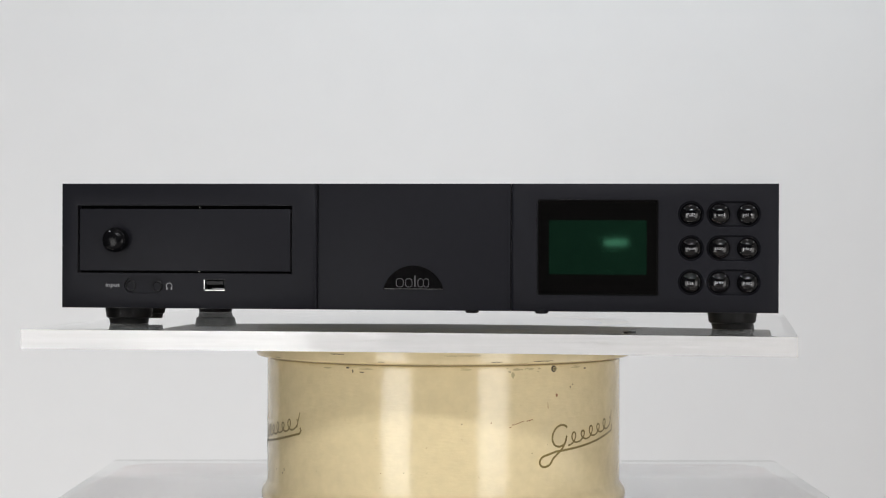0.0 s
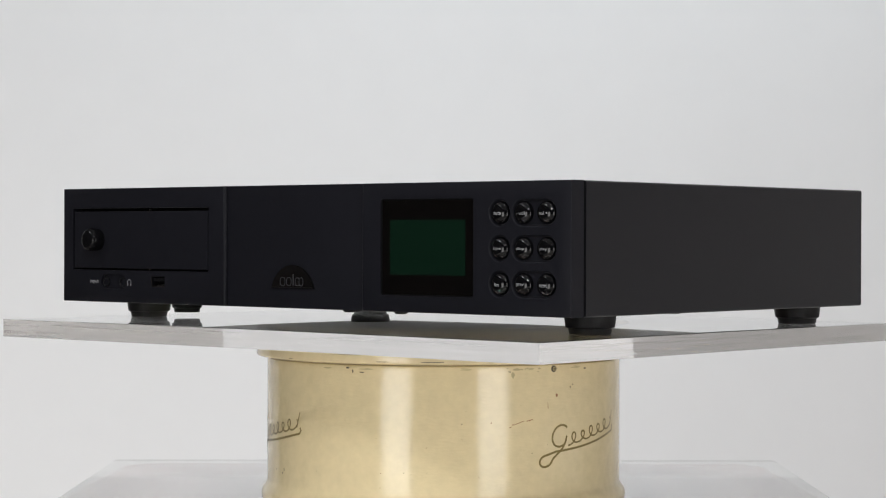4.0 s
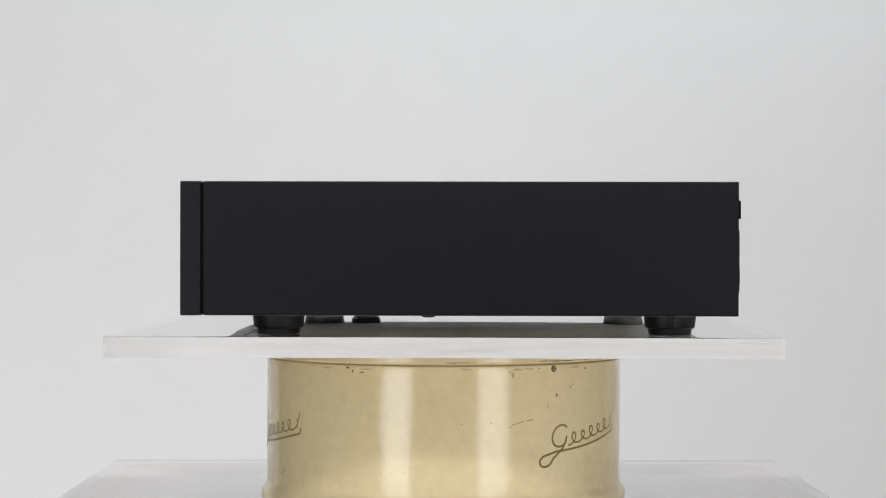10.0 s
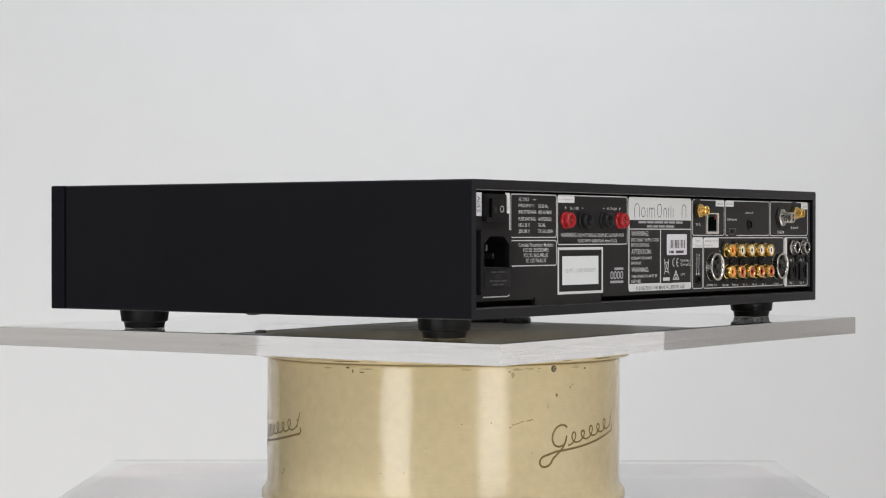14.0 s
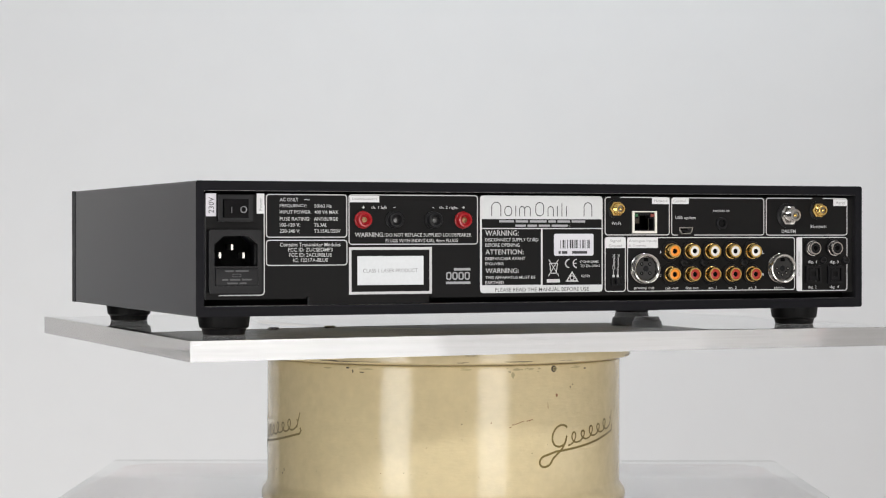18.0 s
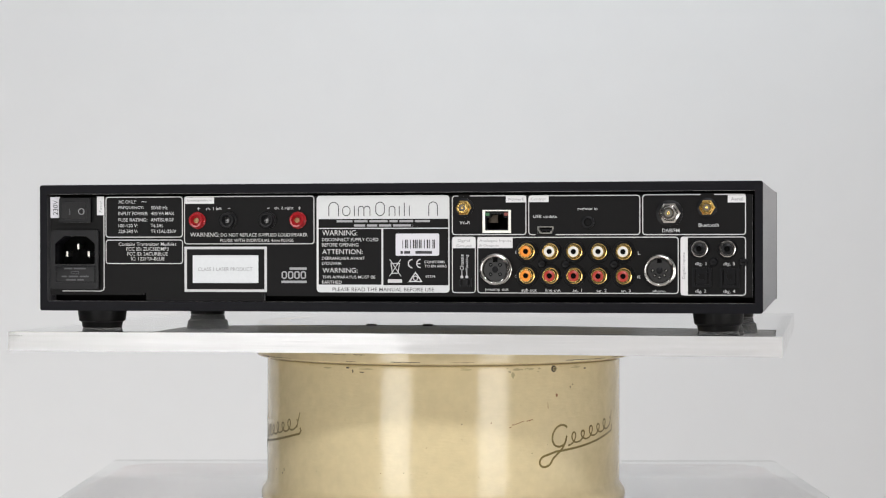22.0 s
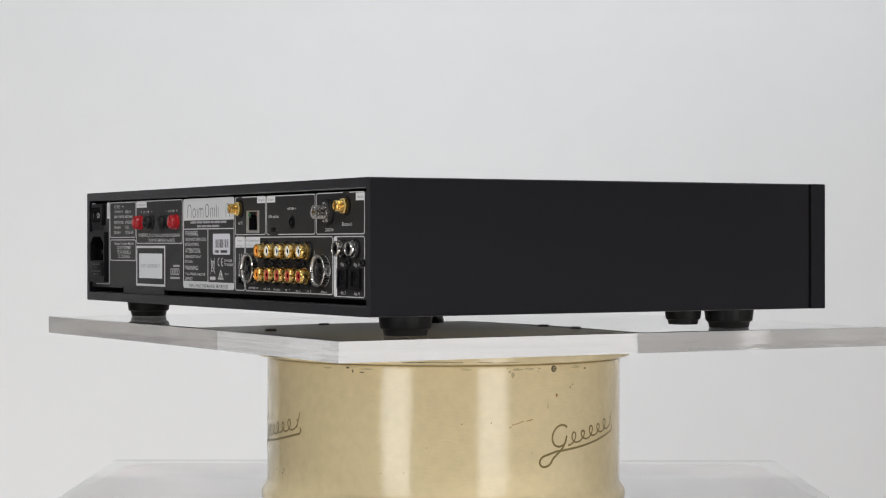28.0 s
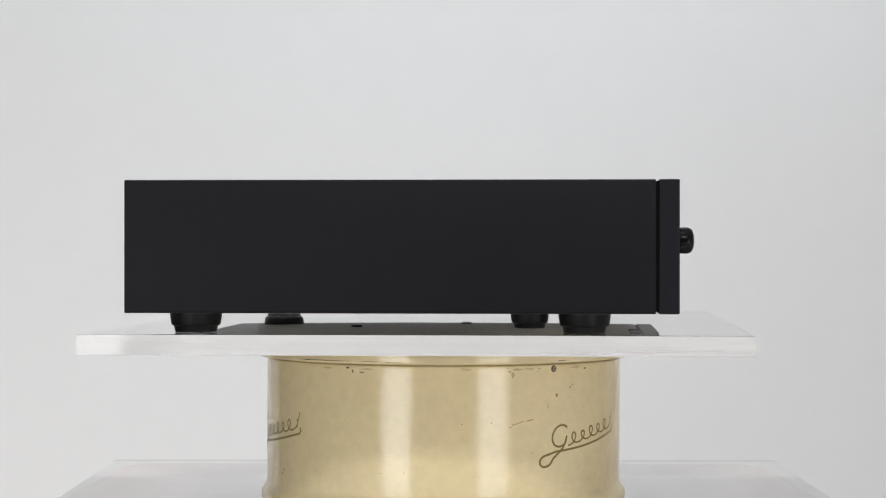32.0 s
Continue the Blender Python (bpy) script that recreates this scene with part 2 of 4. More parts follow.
# ---- the room ----
def room_piece(name, x0, y0, z0, x1, y1, z1, mat, label):
    bm = bmesh.new()
    slab(bm, [(x0 * 1000, y0 * 1000), (x1 * 1000, y0 * 1000), (x1 * 1000, y1 * 1000), (x0 * 1000, y1 * 1000)], z0 * 1000, z1 * 1000)
    return tagged(part(name, bm, mat, None), label, name.split("_")[0], kind="structure")


room_piece("wall_north", -2.0, 1.50, 0, 2.0, 1.62, 2.7, WALL, "plain white painted wall behind the table")
room_piece("wall_west", -2.12, -5.0, 0, -2.0, 1.62, 2.7, WEST, "plain brown side wall of the room")
for y, mat in ((0.868, BOARD), (1.005, WALL)):
    room_piece("trim", -2.0, y, 0, -1.975, y + 0.042, 2.1, mat, "pale grey upright board on the brown wall")
room_piece("trim", -2.0, 1.478, 0, -1.735, 1.5, 2.1, WEST, "broad dark brown upright board in the corner")
room_piece("wall_east", 2.0, -5.0, 0, 2.12, 1.62, 2.7, ROOM, "plain taupe side wall of the room")
room_piece("wall_south", -2.12, -5.12, 0, 2.12, -5.0, 2.7, REAR_ROOM, "plain dark rear wall of the room")
room_piece("floor", -2.12, -5.12, -0.1, 2.12, 1.62, 0, FLOOR, "pale warm grey floor of the room")
room_piece("ceiling", -2.12, -5.12, 2.7, 2.12, 1.62, 2.8, CEILING, "white painted ceiling of the room")


def wall_box():
    bm = bmesh.new()
    slab(bm, rounded(-1704, 1094, -1687, 1190, 3, 3), 0, 22, soft=(3, 2, 2, 2, 2))
    ob = part("wall_box", bm, RED, None, "", Matrix(((1, 0, 0, 0), (0, 0, -1, 1.5), (0, 1, 0, 0), (0, 0, 0, 1))))
    return tagged(ob, "small dark red box hung on the white wall", "wall box")


wall_box()


# ---- the stand: plinth, acrylic base sheet, cream drum ----
def pedestal():
    bm = plate(rounded(-243, -243, 243, 238, 28, 8), 0, 862, soft=None)
    ob = part("pedestal", bm, PLINTH, None)
    return tagged(ob, "warm grey painted pedestal under a clear acrylic sheet", "pedestal")


pedestal()


def clear_sheet(name, u0, v0, u1, v1, w0, w1, edge, thing, bow=0.0, shade=False):
    """Clear sheet between w0 and w1; bow lifts its middle, where it is carried."""
    nu, nv = (64, 54) if bow else (4, 4)
    bm = bmesh.new()
    us = [u0, u0 + 0.5] + [u0 + (u1 - u0) * k / nu for k in range(1, nu)] + [u1 - 0.5, u1]
    vs = [v0, v0 + 0.5] + [v0 + (v1 - v0) * k / nv for k in range(1, nv)] + [v1 - 0.5, v1]
    lift = lambda u, v: bow * math.exp(-(u * u + v * v) / 230.0 ** 2)
    grids = []
    for w, s in ((w0, 0.06), (w1, -0.06)):
        grid = []
        for i, u in enumerate(us):
            line = []
            for j, v in enumerate(vs):
                border = i in (0, len(us) - 1) or j in (0, len(vs) - 1)
                line.append(bm.verts.new((u, v, w + lift(u, v) + (s if border else 0))))
            grid.append(line)
        grids.append(grid)
    low, top = grids
    for i in range(len(us) - 1):
        for j in range(len(vs) - 1):
            for g in grids:
                bm.faces.new((g[i][j], g[i + 1][j], g[i + 1][j + 1], g[i][j + 1]))
    for i in range(len(us) - 1):
        for j in (0, len(vs) - 1):
            bm.faces.new((low[i][j], low[i + 1][j], top[i + 1][j], top[i][j])).material_index = 1
    for j in range(len(vs) - 1):
        for i in (0, len(us) - 1):
            bm.faces.new((low[i][j], low[i][j + 1], top[i][j + 1], top[i][j])).material_index = 1
    ob = new(name, finish(name, bm, [ACRYLIC, edge], 20))
    ob.parent = thing
    ob.visible_shadow = shade
    return ob


BASE_Z = 882.5
STAND = empty_thing("acrylic_stand", "two clear acrylic sheets stacked on the grey pedestal", "acrylic stand")
clear_sheet("sheet", -256, -255, 258, 250, BASE_Z - 3.6, BASE_Z, ACRYLIC_EDGE, STAND)
clear_sheet("sheet", -256, -255, 258, 250, BASE_Z - 20, BASE_Z - 4.0, ACRYLIC_EDGE, STAND)


def on_drum(angle, z, r=116.6):
    """Point on the drum: angle in degrees from the side that faces the camera, height in mm from the turning sheet."""
    a = radians(angle)
    return Vector((r * math.sin(a), -r * math.cos(a), z + 1000))


def stroke(bm, pts, width, lift=0.12):
    """A painted line along (angle, height) points on the drum, wrapped round it."""
    arc = 116.6 * math.pi / 180
    prev = None
    for i, (a, z) in enumerate(pts):
        a0, z0 = pts[max(i - 1, 0)]
        a1, z1 = pts[min(i + 1, len(pts) - 1)]
        d = Vector(((a1 - a0) * arc, z1 - z0))
        d = d.normalized() if d.length > 1e-6 else Vector((1, 0))
        n = Vector((-d.y, d.x)) * width / 2
        pair = [bm.verts.new(on_drum(a + s * n.x / arc, z + s * n.y, 116.6 + lift)) for s in (-1, 1)]
        if prev:
            bm.faces.new((prev[0], pair[0], pair[1], prev[1]))
        prev = pair
    return bm


def drum_stand():
    thing = empty_thing("drum_stand", "glossy cream enamelled metal drum with bronze emblems, slightly chipped", "drum")
    body = [(0, -22.6), (110, -22.6), (115.6, -22.6), (116.4, -23.2), (116.6, -24.2), (116.6, -26.3)]
    body += [(116.6, -26.3 - k * 75 / 6) for k in range(1, 7)] + [(116.6, -102.4)]
    body += [(116.9, -103.5), (118.0, -105.5), (119.6, -107.5), (120.3, -110), (120.4, -113), (119.5, -116.6), (118.5, -117.5), (0, -117.5)]
    ob = part("body", turned(0, 0, [(r, z + 1000) for r, z in body], 128), CREAM, thing, "cream enamel drum wall with a rolled rim")
    for a, name in ((0.0, "emblem"), (-118.3, "emblem")):
        bm = bmesh.new()
        # plain row of loops where the maker's script stands
        wave = []
        for t in range(121):
            q, f = t * 2 * math.pi * 5.5 / 120, t / 120
            tall = 3.3 + 0.5 * math.sin(q * 0.5)
            wave.append((42.0 + 23.5 * f + 1.75 * math.sin(q) - 0.3 * math.cos(q) + a, -70.2 + 8.4 * f - tall * math.cos(q)))
        stroke(bm, wave, 1.15)
        bow = [(38.6 + 3.3 * math.cos(radians(q)) + a, -67.2 + 6.6 * math.sin(radians(q)) + 1.2 * math.cos(radians(q))) for q in range(35, 301, 12)]
        stroke(bm, bow + [(40.9 + a, -70.0), (41.2 + a, -67.4), (40.4 + a, -72.0), (39.2 + a, -75.5)], 1.35)
        swash = [(39.2 + a, -75.5), (37.4 + a, -78.2), (35.6 + a, -81.0)]
        swash += [(32.9 + 2.3 * math.cos(radians(q)) + a, -82.2 + 3.6 * math.sin(radians(q)) + 0.8 * math.cos(radians(q))) for q in range(-20, -251, -16)]
        swash += [(34 + 33.5 * t / 12 + a, -77.2 + 9.6 * t / 12 - 1.6 * math.sin(math.pi * t / 12)) for t in range(1, 13)]
        swash += [(68.2 + a, -65.6), (67.6 + a, -63.8)]
        stroke(bm, swash, 1.4)
        tail = [(66.0 + a, -64.0), (66.6 + a, -60.0), (67.6 + a, -54.5)]
        stroke(bm, tail, 0.9)
        part(name, bm, BRONZE_INK, thing, "bronze script emblem printed on the enamel")
    # screw low under the rim
    c = on_drum(35.85, -25.4, 116.4)
    m = Matrix.Translation(c * MM) @ Matrix.Rotation(radians(35.85), 4, "Z") @ Matrix.Rotation(radians(90), 4, "X")
    screw = part("screw", turned(0, 0, [(2.0, -0.5), (2.0, 0.4), (1.7, 0.7), (0, 0.8)], 16), CHIP, thing, "dark screw head", m)
    part("head", turned(0, 0, [(1.25, 0.5), (1.25, 0.9), (0.9, 1.1), (0, 1.15)], 14), BROWN_MARK, screw, "worn bronze head", m)
    part("slot", plate(rounded(-1.1, -0.2, 1.1, 0.2), 0.9, 1.2), GAP, screw, "", m)
    rng = random.Random(4)
    marks = [(-30.5, -24.5, 1.6, 0.5, CHIP), (-28.6, -26.5, 0.5, 1.6, CHIP), (-25.5, -27.0, 1.8, 0.4, CHIP), (37.0, -41.9, 0.8, 1.4, RUST), (42.6, -37.2, 0.5, 0.8, CHIP), (43.6, -35.6, 0.5, 0.5, CHIP),
             (-60.4, -92.0, 0.7, 1.6, CHIP), (-61.6, -94.4, 0.6, 0.8, CHIP), (-66.5, -92.7, 0.8, 0.4, CHIP), (20.4, -26.5, 0.9, 0.5, CHIP), (49.6, -26.0, 1.6, 0.5, CHIP), (14.5, -57.5, 0.5, 0.6, RUST), (33.6, -48.0, 0.3, 2.6, RUST)]
    # brown marks, mostly thin dashes close under the platter, a few lower down
    marks += [(22.6, -25.2, 3.0, 0.8, BROWN_MARK), (21.4, -28.5, 1.2, 2.2, BROWN_MARK), (-24.0, -25.0, 5.0, 0.5, BROWN_MARK), (27.5, -25.0, 2.4, 0.6, BROWN_MARK), (45.0, -25.0, 4.0, 0.5, BROWN_MARK), (7.0, -24.9, 4.0, 0.4, BROWN_MARK), (-38.0, -25.0, 4.0, 0.5, BROWN_MARK), (5.5, -58.0, 0.4, 0.5, CHIP), (-12.0, -88.0, 0.5, 0.4, BROWN_MARK), (-9.8, -89.0, 0.6, 0.3, BROWN_MARK)]
    marks += [(rng.gauss(24, 7), -24.2 - abs(rng.gauss(0, 1.6)), rng.uniform(0.3, 1.4), rng.uniform(0.2, 0.8), BROWN_MARK) for k in range(9)]
    marks += [(rng.uniform(-50, 55), -23.9, rng.uniform(0.6, 5.0), rng.uniform(0.1, 0.25), BROWN_MARK) for k in range(9)]
    marks += [(rng.uniform(-48, 50), rng.uniform(-99, -45), rng.uniform(0.2, 0.5), rng.uniform(0.2, 0.5), rng.choice((BROWN_MARK, RUST))) for k in range(14)]
    marks += [(20.6 + 7.2 * k / 9, -60.5 + 4.2 * math.sqrt(k / 9) + rng.uniform(-0.2, 0.2), 0.9, 0.35, RUST) for k in range(10) if k != 6]
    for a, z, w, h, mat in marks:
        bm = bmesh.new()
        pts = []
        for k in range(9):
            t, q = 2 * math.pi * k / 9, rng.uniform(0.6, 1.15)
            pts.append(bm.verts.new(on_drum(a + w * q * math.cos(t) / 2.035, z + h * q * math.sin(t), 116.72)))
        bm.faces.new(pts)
        part("enamel_mark", bm, mat, thing)
    return thing


drum_stand()

# ---- what turns: platter, acrylic sheet, the audio unit ----
PIVOT = empty_thing("turntable_platter", "thin cream enamelled platter under the acrylic sheet", "platter")
part("disc", turned(0, 0, [(0, -22.4), (116.0, -22.4), (118.6, -22.0), (122.4, -21.4), (123.3, -20.8), (123.6, -19.8), (123.5, -16), (123.3, -11.4), (122.6, -10.7), (0, -10.7)], 128), CREAM, PIVOT)
rng = random.Random(9)
for k in range(26):
    a0, span = rng.uniform(0, 360), rng.uniform(1.5, 11)
    z, h = rng.choice((-20.0, -20.3, -20.1, -16.0)), rng.uniform(0.1, 0.28)
    bm = bmesh.new()
    low, high = [], []
    for q in range(8):
        a = radians(a0 + span * q / 7)
        low.append(bm.verts.new((123.66 * math.cos(a), 123.66 * math.sin(a), z - h * (q % 3) / 2)))
        high.append(bm.verts.new((123.66 * math.cos(a), 123.66 * math.sin(a), z + h)))
    for q in range(7):
        bm.faces.new((low[q], low[q + 1], high[q + 1], high[q]))
    part("worn_edge", bm, CHIP, PIVOT, "dark chip in the enamel edge")

SHEET = empty_thing("acrylic_sheet", "clear acrylic sheet that turns under the audio player", "acrylic sheet")
clear_sheet("sheet", -226.6, -186.7, 227.2, 193.5, -11.4, 0.2, ACRYLIC_EDGE, SHEET, 1.2, True)


UNIT = empty_thing("audio_player", "black metal hi-fi player with display and many rear sockets", "audio player")
X0, X1, Z0, Z1 = -215.1, 216.9, 12.2, 87.8

bm = bmesh.new()
slab(bm, rounded(X0, Z0, X1, Z1, 1.4, 4), 0.6, 301.0, [rounded(X0 + 4.6, Z0 + 5.6, X1 - 4.6, Z1 - 5.4, 0.5, 2)])
part("sleeve", bm, CASE, UNIT, "black anodised aluminium sleeve", Matrix(((1, 0, 0, 0), (0, 0, 1, -0.1325), (0, 1, 0, 0), (0, 0, 0, 1))))
# inner chassis, seen in the gap behind the fascia
bm = plate(rounded(X0 + 1.2, Z0 + 1.0, X1 - 1.2, Z1 - 1.0, 0.8, 2), -30, -11.2)
part("chassis", bm, GAP, UNIT, "", ON_FRONT)


def foot(x, y, r, h, label=""):
    prof = [(r, 0.3), (r * 0.985, -2.5), (r * 0.94, -h * 0.62), (r * 0.90, -h * 0.66), (r * 0.84, -h * 0.70), (r * 0.80, -h * 0.97), (r * 0.77, -h), (0, -h)]
    bm = turned(x, y, [(a, b + Z0) for a, b in prof], 36)
    return part("foot", bm, RUBBER, UNIT, label)


for x, y in ((-188.1, -92.3), (-188.1, 132.2), (190.0, -92.0), (190.3, 132.4)):
    foot(x, y, 15.1, 11.5)
foot(-184.2, -60.8, 11.0, 9.0, "smaller black rubber knob under the case")
for x, y in ((35, -128), (77, -128), (120, 70), (189, -6)):
    part("screw", turned(x, y, [(4.2, Z0 + 0.2), (4.2, Z0 - 0.9), (3.4, Z0 - 1.8), (0, Z0 - 2.0)], 16), CASE, UNIT)

# ---- fascia ----
SEAM1, SEAM2 = -56.6, 60.1
BAY = (-205.2, 74.6, -71.9, 33.5)
PILL = (-176.0, 31.0, -151.3, 21.1)


def dish(bm, u0, v0, u1, v1, r, steps):
    """Rounded slope from an opening's edge inwards; steps are (inset, depth)."""
    rings = [[bm.verts.new((a, b, w)) for a, b in rounded(u0 + k, v0 + k, u1 - k, v1 - k, r - k, 10)] for k, w in steps]
    for low, high in zip(rings, rings[1:]):
        for i in range(len(low)):
            j = (i + 1) % len(low)
            bm.faces.new((low[i], low[j], high[j], high[i]))
    return bm


def fascia():
    left = plate(rounded(X0, Z0, SEAM1 - 0.25, Z1), -11.1, 0, [rounded(*BAY_BOX, 0.6, 2), rounded(*PILL_BOX, min(9, (PILL_BOX[3] - PILL_BOX[1]) / 2 - 0.01), 10), rounded(*USB_BOX, 0.3, 2)], soft=(1.6, 0.5, 2.4, 0.5, 0.5))
    FASCIA_LEFT = part("fascia_panel", left, FRONT, UNIT, "black fascia panel with the disc drawer", ON_FRONT)
    part("fascia_panel", plate(rounded(SEAM1 + 0.25, Z0, SEAM2 - 0.25, Z1), -11.1, -2.2, soft=(0.5, 0.3, 0.3, 0.5, 0.5)), FRONT, UNIT, "plain recessed middle fascia panel", ON_FRONT)
    holes = [rounded(*SCREEN_HOLE, 1.2, 3)]
    for row in ROWS_V:
        holes.append(circle(COLS_U[0], row, 7.9, 40))
        holes.append(rounded(COLS_U[1] - 7.9, row - 7.9, COLS_U[2] + 7.9, row + 7.9, 7.9, 10))
    right = plate(rounded(SEAM2 + 0.25, Z0, X1, Z1), -11.1, 0, holes, soft=(1.6, 2.4, 0.5, 0.5, 0.5))
    FASCIA_RIGHT = part("fascia_panel", right, FRONT, UNIT, "black fascia panel with display and buttons", ON_FRONT)
    return FASCIA_LEFT, FASCIA_RIGHT


def box4(a, b, c, d):
    return (min(a, c), min(b, d), max(a, c), max(b, d))


BAY_BOX, PILL_BOX, USB_BOX = box4(*BAY), box4(*PILL), box4(-126.3, 30.1, -113.0, 23.1)
SCREEN_HOLE = box4(75.8, 78.4, 147.1, 21.8)
COLS_U = [q[0] for q in ((166.0, 50.0), (182.6, 50.1), (198.9, 50.1))]
ROWS_V = [q[1] for q in ((166.0, 70.0), (166.0, 50.0), (166.1, 30.0))]
FASCIA_LEFT, FASCIA_RIGHT = fascia()
for holes_floor in ((BAY_BOX, -8.0), (PILL_BOX, -1.9), (USB_BOX, -8.0)):
    (u0, v0, u1, v1), w = holes_floor
    part("recess_floor", plate(rounded(u0 - 1, v0 - 1, u1 + 1, v1 + 1), w - 1, w), FRONT if w > -2 else GAP, FASCIA_LEFT, "", ON_FRONT)
u0, v0, u1, v1 = BAY_BOX
DRAWER = part("disc_drawer", plate(rounded(u0 + 1.3, v0 + 1.3, u1 - 1.3, v1 - 2.2), -8.0, -0.3, soft=(0.5, 0.4, 0.4, 0.4, 0.4)), FRONT, UNIT, "swing-out disc drawer front", ON_FRONT)
ku, kv = -180.2, 53.6
part("knob", turned(ku, kv, [(7.3, -0.4), (7.4, 1.0), (7.65, 4.0), (7.6, 6.0), (7.2, 7.4), (6.4, 8.5), (5.0, 9.3), (3.0, 9.8), (0, 10.0)], 40), KNOB, DRAWER, "round black drawer knob", ON_FRONT)
for uv in ((-129.2, 73.2), (-129.5, 34.6)):
    part("clip", turned(uv[0], uv[1], [(0.4, -3), (0.4, -1.2), (0, -1.1)], 8), STEEL, FASCIA_LEFT, "tiny bright clip in the drawer gap", ON_FRONT)
for uv in ((-172.3, 25.8), (-155.8, 25.5)):
    jack = part("jack_socket", turned(uv[0], uv[1], [(3.4, -2.2), (3.4, -1.2), (3.0, -1.0), (2.6, -1.0), (2.3, -1.3), (2.1, -6.0), (0, -6.0)], 24), PLASTIC, FASCIA_LEFT, "small headphone jack socket", ON_FRONT)
    # flat black plug in place of the shade down the hole
    part("bore_plug", turned(uv[0], uv[1], [(2.2, -6.1), (2.2, -2.2), (0, -2.2)], 20), GAP, jack, "", ON_FRONT)
    part("contact", turned(uv[0], uv[1] - 0.9, [(0.55, -6.1), (0.55, -2.0), (0, -1.9)], 10), BRASS if uv[0] > -160 else GAP, jack, "", ON_FRONT)
print_mesh("lettering", letters("input", box4(-187.3, 27.4, -178.6, 24.2)), TAB_INK, FASCIA_LEFT, ON_FRONT, "small grey lettering")
hu, hv = -147.7, 25.6
bm = bmesh.new()
arc = [(hu + 2.0 * math.cos(radians(a)), hv + 2.0 * math.sin(radians(a)) + 0.2) for a in range(-50, 231, 20)]
slab(bm, arc + [(hu + 1.55 * math.cos(radians(a)), hv + 1.55 * math.sin(radians(a)) + 0.2) for a in range(230, -51, -20)], 0.02, 0.06)
slab(bm, rounded(hu - 1.9, hv - 2.1, hu - 1.0, hv - 0.8, 0.4, 3), 0.02, 0.06)
slab(bm, rounded(hu + 1.0, hv - 2.1, hu + 1.9, hv - 0.8, 0.4, 3), 0.02, 0.06)
part("headphone_symbol", bm, TAB_INK, FASCIA_LEFT, "", ON_FRONT)
u0, v0, u1, v1 = USB_BOX
USB = part("usb_socket", rim(u0 + 0.1, v0 + 0.1, u1 - 0.1, v1 - 0.1, 0.4, 0.4, -7.5, -0.3), PLASTIC, FASCIA_LEFT, "dark socket shell with bright lips", ON_FRONT)
part("shell_lip", plate(rounded(u0 + 0.15, v0 + 0.9, u0 + 0.42, v1 - 0.8), -0.6, -0.1), NICKEL, USB, "bright metal lip", ON_FRONT)
part("shell_lip", plate(rounded(u0 + 1.0, v0 + 0.15, u1 - 0.4, v0 + 0.42), -0.6, -0.1), NICKEL, USB, "bright metal lip", ON_FRONT)
part("tongue", plate(rounded(u0 + 1.4, (v0 + v1) / 2 + 0.2, u1 - 1.4, v1 - 1.3), -7.5, -1.0), PLASTIC, USB, "", ON_FRONT)
part("contact_strip", plate(rounded(u0 + 5.0, v0 + 0.9, u1 - 1.0, v0 + 1.5), -6, -0.8), DARK_STEEL, USB, "", ON_FRONT)

# middle panel: half-round emblem
eu0, ev, eu1, ev1 = box4(-16.2, 38.6, 19.3, 24.9)
chord, rise = eu1 - eu0, ev1 - ev
rad = (chord * chord / 4 + rise * rise) / (2 * rise)
half = math.asin(chord / 2 / rad)
ec = (eu0 + eu1) / 2
seg = [(ec + rad * math.sin(half - 2 * half * k / 32), ev + rise - rad + rad * math.cos(half - 2 * half * k / 32)) for k in range(33)]
LOGO = part("emblem", plate(seg, -2.3, -1.2), EMBLEM, UNIT, "polished half-round emblem plate", ON_FRONT)
part("emblem_rim", plate([(ec + (a - ec) * 1.03, ev - 0.4 + (b - ev) * 1.05) for a, b in seg], -2.3, -1.5), GAP, LOGO, "", ON_FRONT)
for uu, w, h in ((-10.4, 4.6, 5.4), (-4.9, 4.4, 5.4), (0.6, 0.9, 7.2), (2.6, 3.7, 5.4), (5.9, 3.7, 5.4)):
    part("emblem_bar", rim(ec + uu, ev + 1.0, ec + uu + w, ev + 1.0 + h, 0.45, 1.8, -1.3, -1.05), EMBLEM_BAR, LOGO, "", ON_FRONT)
part("emblem_edge", plate([(eu0 + 0.2, ev - 0.1), (eu1 - 0.2, ev - 0.1), (eu1 - 0.2, ev + 0.25), (eu0 + 0.2, ev + 0.25)], -1.9, -0.95), DARK_STEEL, LOGO, "bright lower edge", ON_FRONT)

# display
u0, v0, u1, v1 = SCREEN_HOLE
SCREEN = part("display", plate(rounded(u0 + 0.9, v0 + 0.9, u1 - 0.9, v1 - 0.9, 1.2, 4), -2.2, -1.0), MIRROR, FASCIA_RIGHT, "silvered display glass in a recess", ON_FRONT)
part("bezel", rim(u0 - 0.3, v0 - 0.3, u1 + 0.3, v1 + 0.3, 1.25, 1.2, -2.4, -0.8), GAP, SCREEN, "thin black bezel", ON_FRONT)
part("display_back", plate(rounded(u0 - 0.5, v0 - 0.5, u1 + 0.5, v1 + 0.5), -3.2, -2.3), GAP, SCREEN, "", ON_FRONT)
part("lcd_panel", plate(rounded(*box4(82.6, 66.2, 140.2, 34.2), 0.3, 2), -1.05, -0.9), LCD, SCREEN, "green liquid crystal display, unlit", ON_FRONT)
